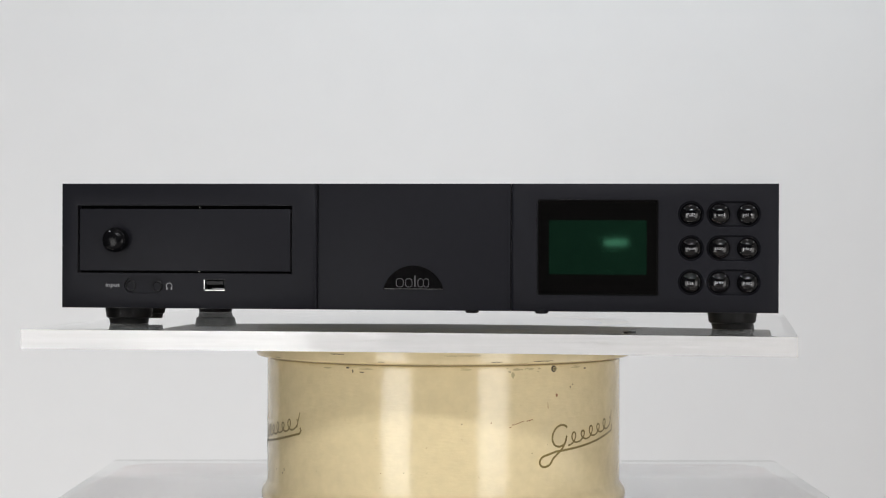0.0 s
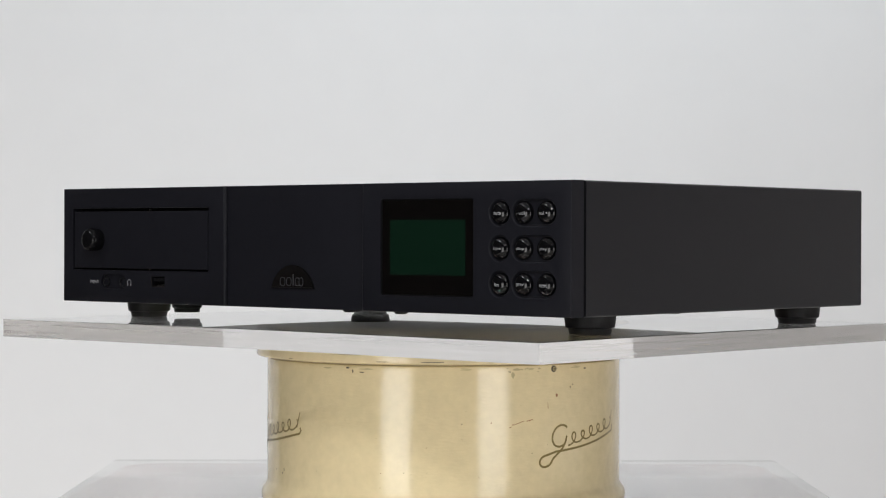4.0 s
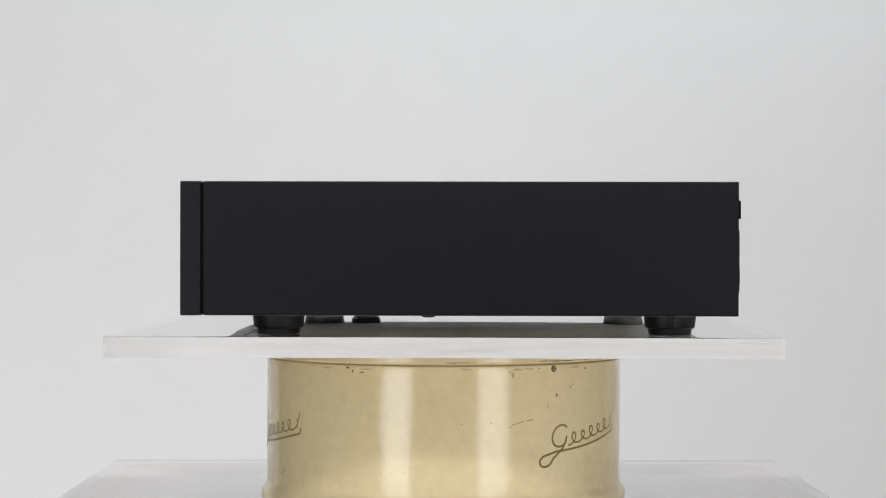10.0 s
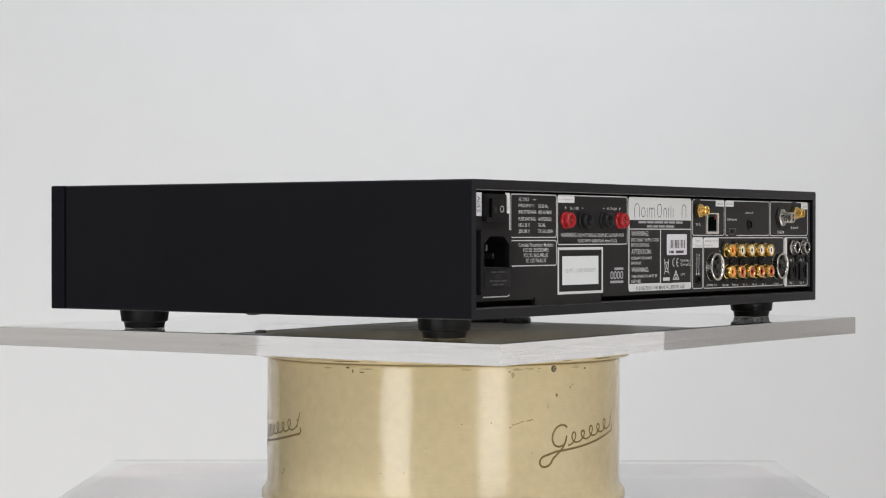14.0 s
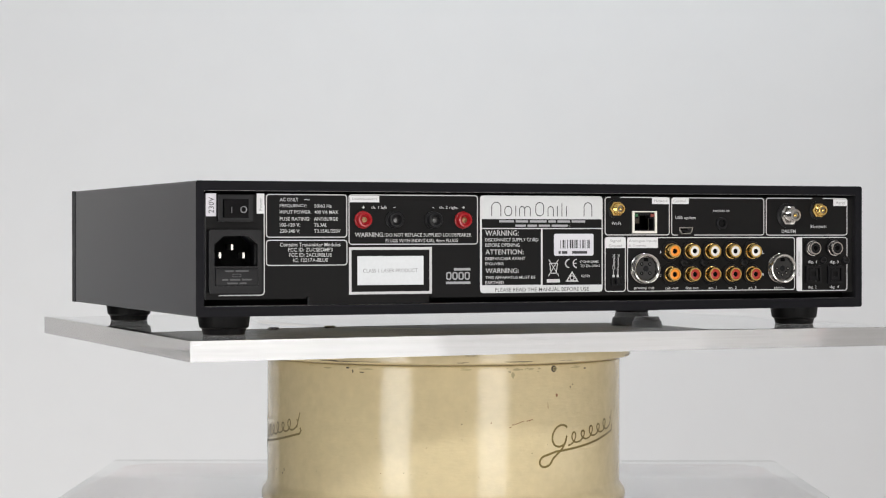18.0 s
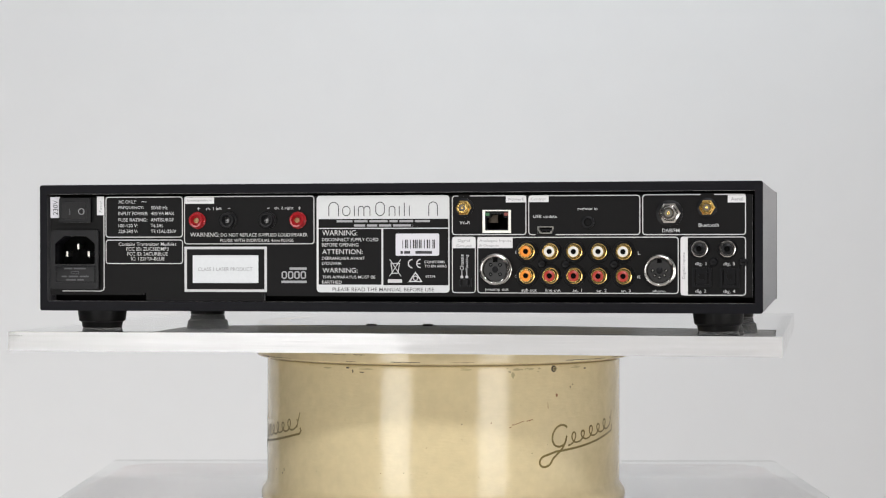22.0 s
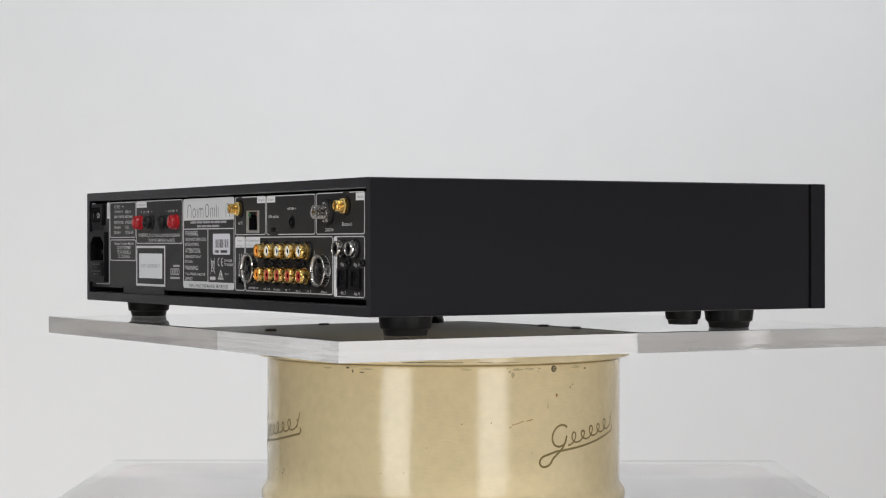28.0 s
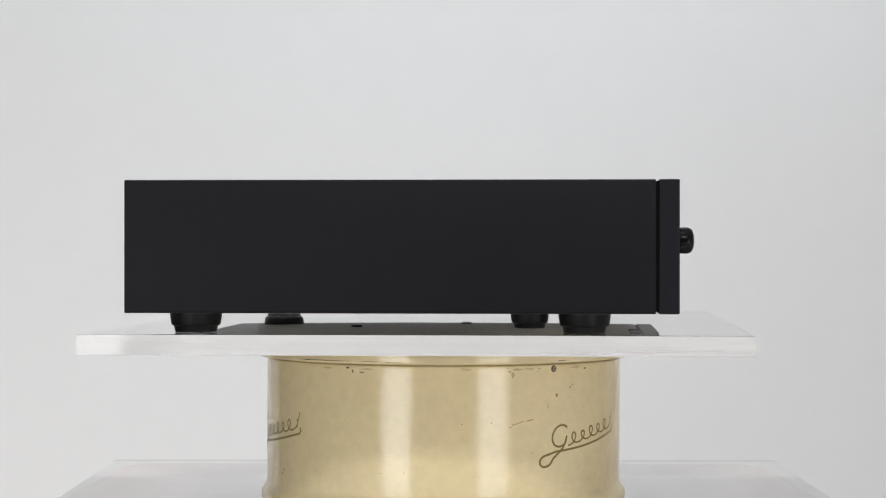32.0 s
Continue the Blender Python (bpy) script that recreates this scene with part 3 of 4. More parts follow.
# button wells and domed buttons
WELLS = []
for v in ROWS_V:
    well = bmesh.new()
    slab(well, circle(COLS_U[0], v, 7.6), -3.2, -2.2)
    slab(well, rounded(COLS_U[1] - 7.6, v - 7.6, COLS_U[2] + 7.6, v + 7.6, 7.6, 8), -3.2, -2.2)
    for a, b in ((COLS_U[0], COLS_U[0]), (COLS_U[1], COLS_U[2])):
        dish(well, a - 7.9, v - 7.9, b + 7.9, v + 7.9, 7.88, ((0, 0.0), (0.25, -0.08), (0.6, -0.45), (1.0, -1.1), (1.3, -1.8), (1.45, -2.4)))
    WELLS.append(part("button_well", well, FRONT, FASCIA_RIGHT, "recess round the buttons", ON_FRONT))
for i, v in enumerate(ROWS_V):
    for j, u in enumerate(COLS_U):
        R, H = 6.3, 3.4
        prof = [(R, -2.3), (R, -1.2)] + [(R * math.cos(radians(a)), -1.2 + H * math.sin(radians(a))) for a in range(10, 90, 10)] + [(0, -1.2 + H)]
        button = part("button", turned(u, v, prof, 32), GLOSS, FASCIA_RIGHT, "glossy black domed button", ON_FRONT)
        word = (("mute", "- vol", "vol +"), ("input", "stop", "play"), ("list", "prev", "next"))[i][j]
        wide = {"- vol": 5.8, "vol +": 5.8, "list": 3.4, "input": 5.6}.get(word, 5.2)
        cap = lambda a, b, u=u, v=v: -1.2 + 3.4 * math.sqrt(max(0.02, 1 - ((a - u) ** 2 + (b - v) ** 2) / 39.7)) + 0.09
        print_mesh("lettering", letters(word, (u - wide / 2, v - 1.4, u + wide / 2, v + 0.6), dome=cap), BUTTON_INK, button, ON_FRONT)

# ---- rear panel ----
i0, j0, i1, j1 = box4(-206.7, 57.0, -181.8, 40.2)
OCTAGON = [(i0, j0), (i1, j0), (i1, j1 - 4.5), (i1 - 5.5, j1), (i0 + 5.5, j1), (i0, j1 - 4.5)]
NET_BOX = box4(53.7, 71.8, 70.4, 58.4)
MINI_BOX = box4(85.9, 62.1, 95.2, 58.0)
PANEL_EDGE = [(-210.8, 21.7), (-152.2, 21.7), (-152.2, 22.8), (-150.6, 22.8), (-150.6, 18.2), (-77.6, 18.2), (-77.6, 22.6), (-76.2, 22.6), (-76.2, 21.4), (209.2, 21.4), (209.2, Z1 - 7.6), (-210.8, Z1 - 7.6)]
bm = plate(PANEL_EDGE, -3, 0, [OCTAGON, rounded(*NET_BOX), rounded(*MINI_BOX)])
REAR = part("rear_panel", bm, PANEL, UNIT, "black rear panel with white print", ON_BACK)
part("shadow_gap", plate(rounded(-214.0, Z0 + 3, 212.4, Z1 - 3), -14.5, -13.5), GAP, REAR, "", ON_BACK)


def prn(text, box, mat=None, turn=0, w=0.06):
    print_mesh("lettering", letters(text, box4(*box), w, turn), mat or INK, REAR, ON_BACK)


def bar(box, mat=None, w=0.06, name="print_bar", r=0.0):
    u0, v0, u1, v1 = box4(*box)
    return part(name, plate(rounded(u0, v0, u1, v1, r, 4), -0.02, w), mat or INK, REAR, "", ON_BACK)


def line_box(box, line=0.55, r=2.0):
    u0, v0, u1, v1 = box4(*box)
    return part("printed_outline", rim(u0, v0, u1, v1, line, r, -0.02, 0.05), INK, REAR, "", ON_BACK)


# mains inlet group
bar((-210.8, 80.7, -204.8, 68.0), STICKER)
prn("230V", (-209.2, 78.7, -206.1, 69.8), DARK_INK, 1, 0.1)
bar((-181.4, 80.8, -176.9, 69.6), TAB)
prn("Power", (-180.0, 78.3, -178.2, 71.3), TAB_INK, 1, 0.1)
u0, v0, u1, v1 = box4(-208.3, 74.4, -176.7, 23.7)
pts_out = [(u1, v1), (u1, v0 + 2.2), (u1 - 0.6, v0 + 0.7), (u1 - 2.2, v0), (u0 + 5, v0)]
bm = plate(pts_out + [(u0 + 5, v0 + 0.6), (u1 - 2.1, v0 + 0.6), (u1 - 1.0, v0 + 1.1), (u1 - 0.6, v0 + 2.3), (u1 - 0.6, v1)], -0.02, 0.05)
part("printed_outline", bm, INK, REAR, "", ON_BACK)
SWITCH = part("power_switch", rim(*box4(-204.3, 79.9, -184.4, 65.1), 2.6, 0.8, -2, 3.0), PLASTIC, REAR, "black rocker power switch", ON_BACK)
u0, v0, u1, v1 = box4(-201.5, 77.5, -186.2, 67.2)
bm = bmesh.new()
slab(bm, [(-v1, 3.6), (-v1, -1), (-v0, -1), (-v0, 3.6)], 0, (u1 - u0))
for vert in bm.verts:
    a, b, c = vert.co
    lift = 1.2 if (c < 1 and b > 0) else (-0.7 if b > 0 else 0)
    vert.co = (u0 + c, -a, b + lift)
part("rocker", bm, KNOB, SWITCH, "rocker switched off", ON_BACK)
bar((-197.4, 73.3, -196.8, 69.9), EMBLEM_BAR, 4.3)
su, sv = -190.0, 71.8
part("off_mark", plate(circle(su, sv, 1.9, 20), 2.6, 3.75, [circle(su, sv, 1.5, 20)]), BUTTON_INK, SWITCH, "", ON_BACK)
u0, v0, u1, v1 = box4(-209.9, 60.6, -179.5, 25.3)
INLET = part("mains_inlet", plate(rounded(u0, v0, u1, v1, 1.5, 3), -12, 3.0, [OCTAGON]), PLASTIC, REAR, "black mains inlet with fuse drawer", ON_BACK)
part("inlet_well", plate(OCTAGON, -14, -12), GAP, INLET, "", ON_BACK)
for uv in ((-194.6, 50.8), (-201.6, 46.3), (-187.9, 46.3)):
    part("pin", plate(rounded(uv[0] - 0.65, uv[1] - 1.6, uv[0] + 0.65, uv[1] + 1.6, 0.3, 2), -12, -3.5), STEEL, INLET, "metal mains pin", ON_BACK)
part("fuse_drawer", plate(rounded(*box4(-206.3, 39.1, -181.5, 29.4), 0.5, 2), 2.4, 3.7, soft=(0.4, 0.4, 0.4, 0.4, 0.4)), PLASTIC, INLET, "", ON_BACK)
for v, widths in ((37.6, (5.0, 7.5)), (32.8, (3.5, 6.0, 5.5)), (30.8, (6.0, 4.0))):
    x = -194.0 - (sum(widths) + len(widths) - 1) / 2
    for w in widths:
        bar((x, v - 0.45, x + w, v + 0.45), EMBLEM_BAR, 3.75, "small_print")
        x += w + 1
part("fuse_symbol", rim(-196.5, 34.3, -191.5, 36.0, 0.25, 0.1, 3.6, 3.75), EMBLEM_BAR, INLET, "", ON_BACK)
# rating and transmitter boxes
line_box((-176.0, 80.6, -127.7, 56.1))
line_box((-176.0, 54.9, -127.6, 40.3))
for y, a, b in ((135, ("AC ONLY", 603, 686), ("~", 712, 736)), (163, ("FREQUENCY:", 603, 722), ("50/60 Hz", 757, 834)), (190, ("INPUT POWER:", 603, 742), ("400 VA MAX", 757, 864)),
                (220, ("FUSE RATING:", 603, 738), ("ANTISURGE", 755, 862)), (247, ("100-120 V:", 603, 693), ("T6.3AL", 755, 814)), (274, ("220-240 V:", 603, 693), ("T3.15AL/250V", 755, 874))):
    for word, xa, xb in (a, b):
        k0, k1 = -211.9 + 0.1331 * (xa - 272), -211.9 + 0.1331 * (xb - 272)
        vv = 82.6 - 0.1272 * (y - 95)
        prn(word, (k0, vv - (1.0 if word != "~" else 0.35), k1, vv + (1.0 if word != "~" else 0.35)))
for y, word, xa, xb in ((334, "Contains Transmitter Modules", 604, 874), (357, "FCC ID: ZUCSEDMP3", 640, 838), (380, "FCC ID: 2ACURBLUE", 644, 834), (403, "IC: 12217A-BLUE", 662, 818)):
    vv = 82.6 - 0.1272 * (y - 95)
    prn(word, (-211.9 + 0.1331 * (xa - 272), vv - 1.05, -211.9 + 0.1331 * (xb - 272), vv + 1.05))
# loudspeaker terminals
line_box((-126.9, 80.7, -46.9, 52.0))
bar((-126.2, 80.0, -108.3, 76.2), TAB, 0.1)
prn("Loudspeakers", (-124.7, 78.8, -109.7, 77.3), TAB_INK, 0, 0.14)
for word, box in (("+", (-118.9, 74.2, -117.0, 72.4)), ("ch. 1 left", (-113.4, 74.2, -103.6, 72.4)), ("-", (-99.6, 73.5, -98.4, 73.2)), ("-", (-75.6, 73.6, -74.3, 73.2)), ("ch. 2 right", (-71.2, 74.3, -59.7, 72.2)), ("+", (-57.0, 74.3, -55.1, 72.5)),
                  ("WARNING:", (-123.1, 59.0, -105.2, 56.5)), ("DO NOT REPLACE SUPPLIED LOUDSPEAKER", (-104.2, 58.6, -51.0, 56.6)), ("PLUGS WITH INDIVIDUAL 4mm PLUGS", (-104.4, 55.3, -59.6, 53.4))):
    prn(word, box)
for uv, mat, r, tone in (((-118.4, 66.2), RED, 4.6, "red"), ((-99.3, 66.2), GREY_PLASTIC, 4.6, "black"), ((-75.2, 66.2), GREY_PLASTIC, 4.6, "black"), ((-56.7, 66.2), RED, 4.6, "red")):
    u, v = uv
    post = part("speaker_terminal", turned(u, v, [(r * 1.12, 0), (r * 1.12, 0.9), (r * 1.04, 1.3), (r * 0.94, 1.5), (r * 0.94, 2.0), (r * 1.0, 2.3), (r * 1.0, 4.2), (r * 0.88, 5.0), (r * 0.70, 5.1), (r * 0.60, 4.6), (r * 0.56, 2.4), (0, 2.4)], 12), mat, REAR, tone + " plastic loudspeaker socket", ON_BACK)
    part("socket_ring", turned(u, v, [(r * 0.56, 2.0), (r * 0.55, 3.9), (r * 0.44, 4.1), (r * 0.36, 3.6), (r * 0.34, 2.6), (0, 2.5)], 20), mat, post, "", ON_BACK)
    part("contact", turned(u, v, [(r * 0.34, 2.5), (r * 0.33, 3.3), (r * 0.22, 3.4), (r * 0.18, 2.8), (0, 2.8)], 16), BRASS if tone == "red" else DARK_STEEL, post, "", ON_BACK)

# laser label and disc mark
LASER = part("laser_label", rim(*box4(-126.7, 50.6, -75.9, 23.7), 1.5, 0.2, -0.02, 0.12), INK, REAR, "white bordered class label", ON_BACK)
part("label_field", plate(rounded(*box4(-121.6, 45.5, -81.1, 29.0)), -0.02, 0.1), LABEL, LASER, "silver grey field", ON_BACK)
prn("CLASS 1 LASER PRODUCT", (-118.2, 38.3, -84.7, 36.1), TAB_INK, 0, 0.14)
du0, dv0, du1, dv1 = box4(-67.1, 38.3, -51.7, 29.1)
bar((du0, dv0, du1, dv0 + 1.4), GREY_INK)
bar((du0 + 5.0, dv1 - 1.4, du1, dv1), GREY_INK)
for k in range(4):
    a = du0 + (du1 - du0) * k / 4
    part("disc_mark", rim(a + 0.15, dv0 + 2.4, a + 3.5, dv1 - 2.2, 0.8, 1.4, -0.02, 0.06), GREY_INK, REAR, "", ON_BACK)

# name plate with the warnings
NAMEPLATE = part("name_plate", plate(rounded(*box4(-45.6, 80.6, 34.1, 23.6), 2.2, 5), -0.02, 0.05), PLATE_INK, REAR, "white printed name and warning plate", ON_BACK)
for box in ((-44.4, 66.8, 33.4, 61.6), (-44.4, 61.0, -6.5, 28.2), (-5.4, 61.0, 33.4, 27.9)):
    part("black_field", plate(rounded(*box4(*box)), 0.0, 0.08), PANEL, NAMEPLATE, "", ON_BACK)
nu0, nv0, nu1, nv1 = box4(-38.4, 77.1, 28.2, 68.5)


def arch(u0, v0, u1, v1, line, r):
    """Upright arch, open below."""
    outer, inner = [], []
    for pts, d in ((outer, 0.0), (inner, line)):
        q = min(r, (u1 - u0) / 2) - d
        pts += [(u0 + d, v0)] + [(u0 + d + q - q * math.cos(radians(t)), v1 - d - q + q * math.sin(radians(t))) for t in range(0, 91, 15)]
        pts += [(u1 - d - q + q * math.sin(radians(t)), v1 - d - q + q * math.cos(radians(t))) for t in range(0, 91, 15)] + [(u1 - d, v0)]
    return plate(outer + inner[::-1], 0.0, 0.09)


for a, b, h, form in ((0.0, 0.095, 8.4, "arch"), (0.125, 0.20, 6.0, "ring"), (0.235, 0.235, 6.0, "bar"), (0.268, 0.325, 6.0, "arch"), (0.318, 0.38, 6.0, "arch"), (0.425, 0.51, 8.4, "ring"), (0.545, 0.605, 6.0, "arch"), (0.64, 0.64, 6.0, "bar"),
                      (0.685, 0.685, 7.8, "bar"), (0.73, 0.73, 6.0, "bar"), (0.90, 0.985, 8.4, "arch")):
    k, e = nu0 + (nu1 - nu0) * a, nu0 + (nu1 - nu0) * b
    if form == "arch":
        shape = arch(k, nv0, e, nv0 + h, 0.5, 3.2)
    elif form == "ring":
        shape = rim(k, nv0, e, nv0 + h, 0.5, 3.0, 0.0, 0.09)
    else:
        shape = plate(rounded(k - 0.25, nv0, k + 0.25, nv0 + h), 0.0, 0.09)
    part("title_shape", shape, DARK_INK, NAMEPLATE, "", ON_BACK)
for y, a, b in ((171, 803, 1268), (192, 890, 1184)):
    x = a
    rr = random.Random(y)
    while x < b:
        w = rr.uniform(34, 92)
        k = (x - 706) * 0.1203 - 45.1
        e = (min(x + w, b) - 706) * 0.1203 - 45.1
        vv = 66.2 - 0.1198 * (y - 165)
        bar((k, vv - 0.65, e, vv + 0.65), GREY_INK, 0.13)
        x += w + 9
for word, box in (("WARNING:", (-42.2, 60.2, -20.9, 57.1)), ("DISCONNECT SUPPLY CORD", (-42.3, 55.7, -8.3, 53.7)), ("BEFORE OPENING", (-42.3, 52.6, -20.3, 50.6)), ("ATTENTION:", (-42.2, 49.0, -17.7, 46.1)), ("DEBRANCHER AVANT", (-42.3, 44.6, -16.7, 42.8)),
                  ("D'OUVRIR", (-42.3, 41.6, -30.4, 39.8)), ("WARNING:", (-42.1, 38.0, -20.9, 35.2)), ("THIS APPARATUS MUST BE", (-42.3, 33.5, -10.2, 31.8)), ("EARTHED", (-42.3, 30.6, -30.4, 28.7)), ("CONFORMS", (19.1, 42.3, 31.3, 40.8)), ("TO EN 60065", (19.2, 39.9, 32.3, 38.3)), ("E2376", (20.0, 33.8, 25.7, 32.4))):
    prn(word, box, None, 0, 0.13)
prn("PLEASE READ THE MANUAL BEFORE USE", (-36.0, 26.5, 24.9, 24.3), DARK_INK, 0, 0.1)
bar((2.0, 58.2, 28.0, 45.2), STICKER, 0.16, "barcode_sticker", 1.0)
bu0, bv0, bu1, bv1 = box4(6.1, 54.6, 25.7, 49.5)
rr = random.Random(3)
x = bu0
while x < bu1:
    w = rr.choice((0.35, 0.5, 0.9))
    part("barcode_bar", plate(rounded(x, bv0, x + w, bv1), 0.1, 0.2), DARK_INK, REAR, "", ON_BACK)
    x += w + rr.choice((0.4, 0.6, 1.2))
for a, b in ((1122, 1134), (1140, 1170), (1196, 1278)):
    k = (a - 706) * 0.1203 - 45.1
    e = (b - 706) * 0.1203 - 45.1
    vv = 66.2 - 0.1198 * (324 - 165)
    bar((k, vv - 0.8, e, vv + 0.8), DARK_INK, 0.2)
# approval marks
bar((-2.7, 31.4, 5.8, 29.4), INK, 0.13)
w0, x0, w1, x1 = box4(-1.7, 43.0, 5.2, 33.2)
bm = bmesh.new()
slab(bm, [(w0 + 0.6, x1 - 2), (w0 + 1.6, x0 + 1.5), (w1 - 1.6, x0 + 1.5), (w1 - 0.6, x1 - 2)], 0.02, 0.13, [[(w0 + 1.2, x1 - 2.5), (w0 + 2.0, x0 + 2.0), (w1 - 2.0, x0 + 2.0), (w1 - 1.2, x1 - 2.5)]])
for s in (1, -1):
    c = (w0 + w1) / 2
    slab(bm, [(c - s * 3.2 - 0.25, x1), (c + s * 3.4 - 0.25, x0), (c + s * 3.4 + 0.25, x0), (c - s * 3.2 + 0.25, x1)], 0.02, 0.14)
part("bin_symbol", bm, INK, REAR, "", ON_BACK)
c0, d0, c1, d1 = box4(9.3, 43.4, 17.4, 37.8)
for c in (c0 + 2.7, c1 - 0.4):
    bm = bmesh.new()
    arc = [(c + 2.75 * math.cos(radians(a)), (d0 + d1) / 2 + 2.75 * math.sin(radians(a))) for a in range(90, 271, 15)]
    slab(bm, arc + [(c + 2.1 * math.cos(radians(a)), (d0 + d1) / 2 + 2.1 * math.sin(radians(a))) for a in range(270, 89, -15)], 0.02, 0.13)
    if c > c0 + 3:
        slab(bm, rounded(c - 2.2, (d0 + d1) / 2 - 0.3, c - 0.2, (d0 + d1) / 2 + 0.3), 0.02, 0.14)
    part("approval_mark", bm, INK, REAR, "", ON_BACK)
t0, s0, t1, s1 = box4(9.6, 36.0, 18.1, 29.8)
tc = (t0 + t1) / 2
bm = plate([(t0, s0), (t1, s0), (tc, s1)], 0.02, 0.13, [[(t0 + 1.3, s0 + 0.7), (t1 - 1.3, s0 + 0.7), (tc, s1 - 1.3)]])
slab(bm, circle(tc, s0 + 2.2, 1.5, 18), 0.02, 0.14, [circle(tc, s0 + 2.2, 1.0, 18)])
part("approval_mark", bm, INK, REAR, "", ON_BACK)

# network, control and aerial boxes
line_box((35.5, 80.3, 79.4, 57.2))
line_box((80.5, 80.2, 145.4, 57.1))
line_box((146.5, 80.4, 205.5, 57.0))
line_box((35.5, 56.3, 49.6, 23.4))
line_box((50.5, 56.1, 167.3, 23.3))
line_box((168.3, 56.1, 205.5, 22.4))
for box in ((39.4, 80.7, 46.0, 79.4), (179.8, 80.8, 187.4, 79.5), (84.8, 58.0, 96.4, 56.8)):
    bar(box, PANEL, 0.08)
for box, words in (((67.4, 79.9, 79.2, 76.1), (("Network", (68.9, 78.8, 78.1, 77.2)),)), ((81.0, 79.8, 92.4, 76.2), (("Control", (81.9, 78.8, 90.4, 77.2)),)), ((195.2, 79.7, 205.2, 75.5), (("Aerial", (196.9, 78.5, 203.8, 76.6)),)),
                   ((35.9, 55.9, 49.4, 49.6), (("Signal", (39.0, 54.8, 46.1, 52.8)), ("Ground", (38.2, 51.8, 47.0, 50.1)))), ((50.8, 55.9, 71.3, 49.6), (("Analogue Inputs", (51.6, 54.7, 70.4, 52.8)), ("& Outputs", (51.6, 51.8, 63.1, 50.1)))), ((168.7, 55.7, 172.5, 22.7), ())):
    bar(box, TAB, 0.1)
    for word, where in words:
        prn(word, where, TAB_INK, 0, 0.14)
prn("Digital Inputs", (169.4, 47.0, 171.2, 31.9), TAB_INK, 1, 0.14)
for word, box in (("Wi-Fi", (40.1, 65.3, 46.2, 63.4)), ("USB update", (83.3, 68.8, 97.3, 66.6)), ("remote in", (109.4, 73.2, 120.6, 71.5)), ("DAB/FM", (157.9, 60.7, 167.8, 58.6)), ("Bluetooth", (178.7, 63.7, 190.1, 61.7)),
                  ("preamp out", (55.2, 26.3, 68.9, 24.3)), ("sub out", (76.5, 26.2, 85.3, 24.4)), ("line out", (90.5, 26.1, 99.3, 24.4)), ("an. 1", (106.2, 26.0, 111.7, 24.3)), ("an. 2", (120.2, 25.9, 125.9, 24.2)), ("an. 3", (134.2, 25.8, 139.8, 24.1)),
                  ("phono", (152.4, 25.6, 159.7, 23.7)), ("1", (72.9, 47.9, 73.7, 46.4)), ("2", (72.7, 33.8, 74.1, 32.2)), ("L", (144.0, 47.6, 145.2, 45.8)), ("R", (143.7, 33.8, 145.4, 32.1)), ("dig. 1", (176.7, 41.6, 183.0, 39.2)), ("dig. 3", (192.6, 41.5, 199.1, 39.1)),
                  ("dig. 2", (176.8, 25.9, 183.0, 23.5)), ("dig. 4", (192.7, 25.7, 199.4, 23.4))):
    prn(word, box)
prn("Chassis", (40.4, 45.8, 42.4, 36.6), None, 1)
prn("Floating", (43.6, 45.8, 45.5, 36.6), None, 1)
for a in ((41.4, 32.9), (44.3, 32.9)):
    part("dot_mark", plate(circle(a[0], a[1], 0.9, 12), -0.02, 0.06), INK, REAR, "", ON_BACK)
    bar((a[0] - 0.2, a[1], a[0] + 0.2, a[1] + 3.4))
GROUND = part("ground_switch", rim(*box4(39.7, 32.1, 47.2, 27.2), 0.8, 0.2, -0.5, 0.8), PLASTIC, REAR, "small black slide switch", ON_BACK)
part("slider", plate(rounded(*box4(42.5, 31.2, 45.1, 28.2)), 0, 2.0), PLASTIC, GROUND, "", ON_BACK)
# network socket
u0, v0, u1, v1 = NET_BOX
NET = part("network_socket", plate(rounded(u0, v0, u1, v1), -8, 0.8, [rounded(u0 + 1.5, v0 + 1.5, u1 - 1.5, v1 - 0.7)]), TIN, REAR, "bright metal shielded network socket", ON_BACK)
part("socket_shroud", plate(rounded(u0 + 1.4, v0 + 1.4, u1 - 1.4, v1 - 0.6), -6, -0.2, [[(u0 + 2.0, v0 + 2.2), (u1 - 2.0, v0 + 2.2), (u1 - 2.0, v1 - 4.4), (u1 - 4.5, v1 - 4.4), (u1 - 4.5, v1 - 2.4), (u0 + 4.5, v1 - 2.4), (u0 + 4.5, v1 - 4.4), (u0 + 2.0, v1 - 4.4)]]), PLASTIC, NET, "", ON_BACK)
part("contact_block", plate(rounded(u0 + 2.6, v0 + 6.0, u0 + 8.0, v0 + 10.5), -8, -5.5), CHIP, NET, "", ON_BACK)
part("indicator_light", plate(rounded(u0 + 1.0, v1 - 3.4, u0 + 4.0, v1 - 1.6), -0.4, 0.3), material("green_indicator", (0.03, 0.13, 0.05), 0.4), NET, "unlit green indicator", ON_BACK)
part("indicator_light", plate(rounded(u1 - 4.0, v1 - 3.4, u1 - 1.0, v1 - 1.6), -0.4, 0.3), material("red_indicator", (0.2, 0.035, 0.025), 0.4), NET, "unlit red indicator", ON_BACK)
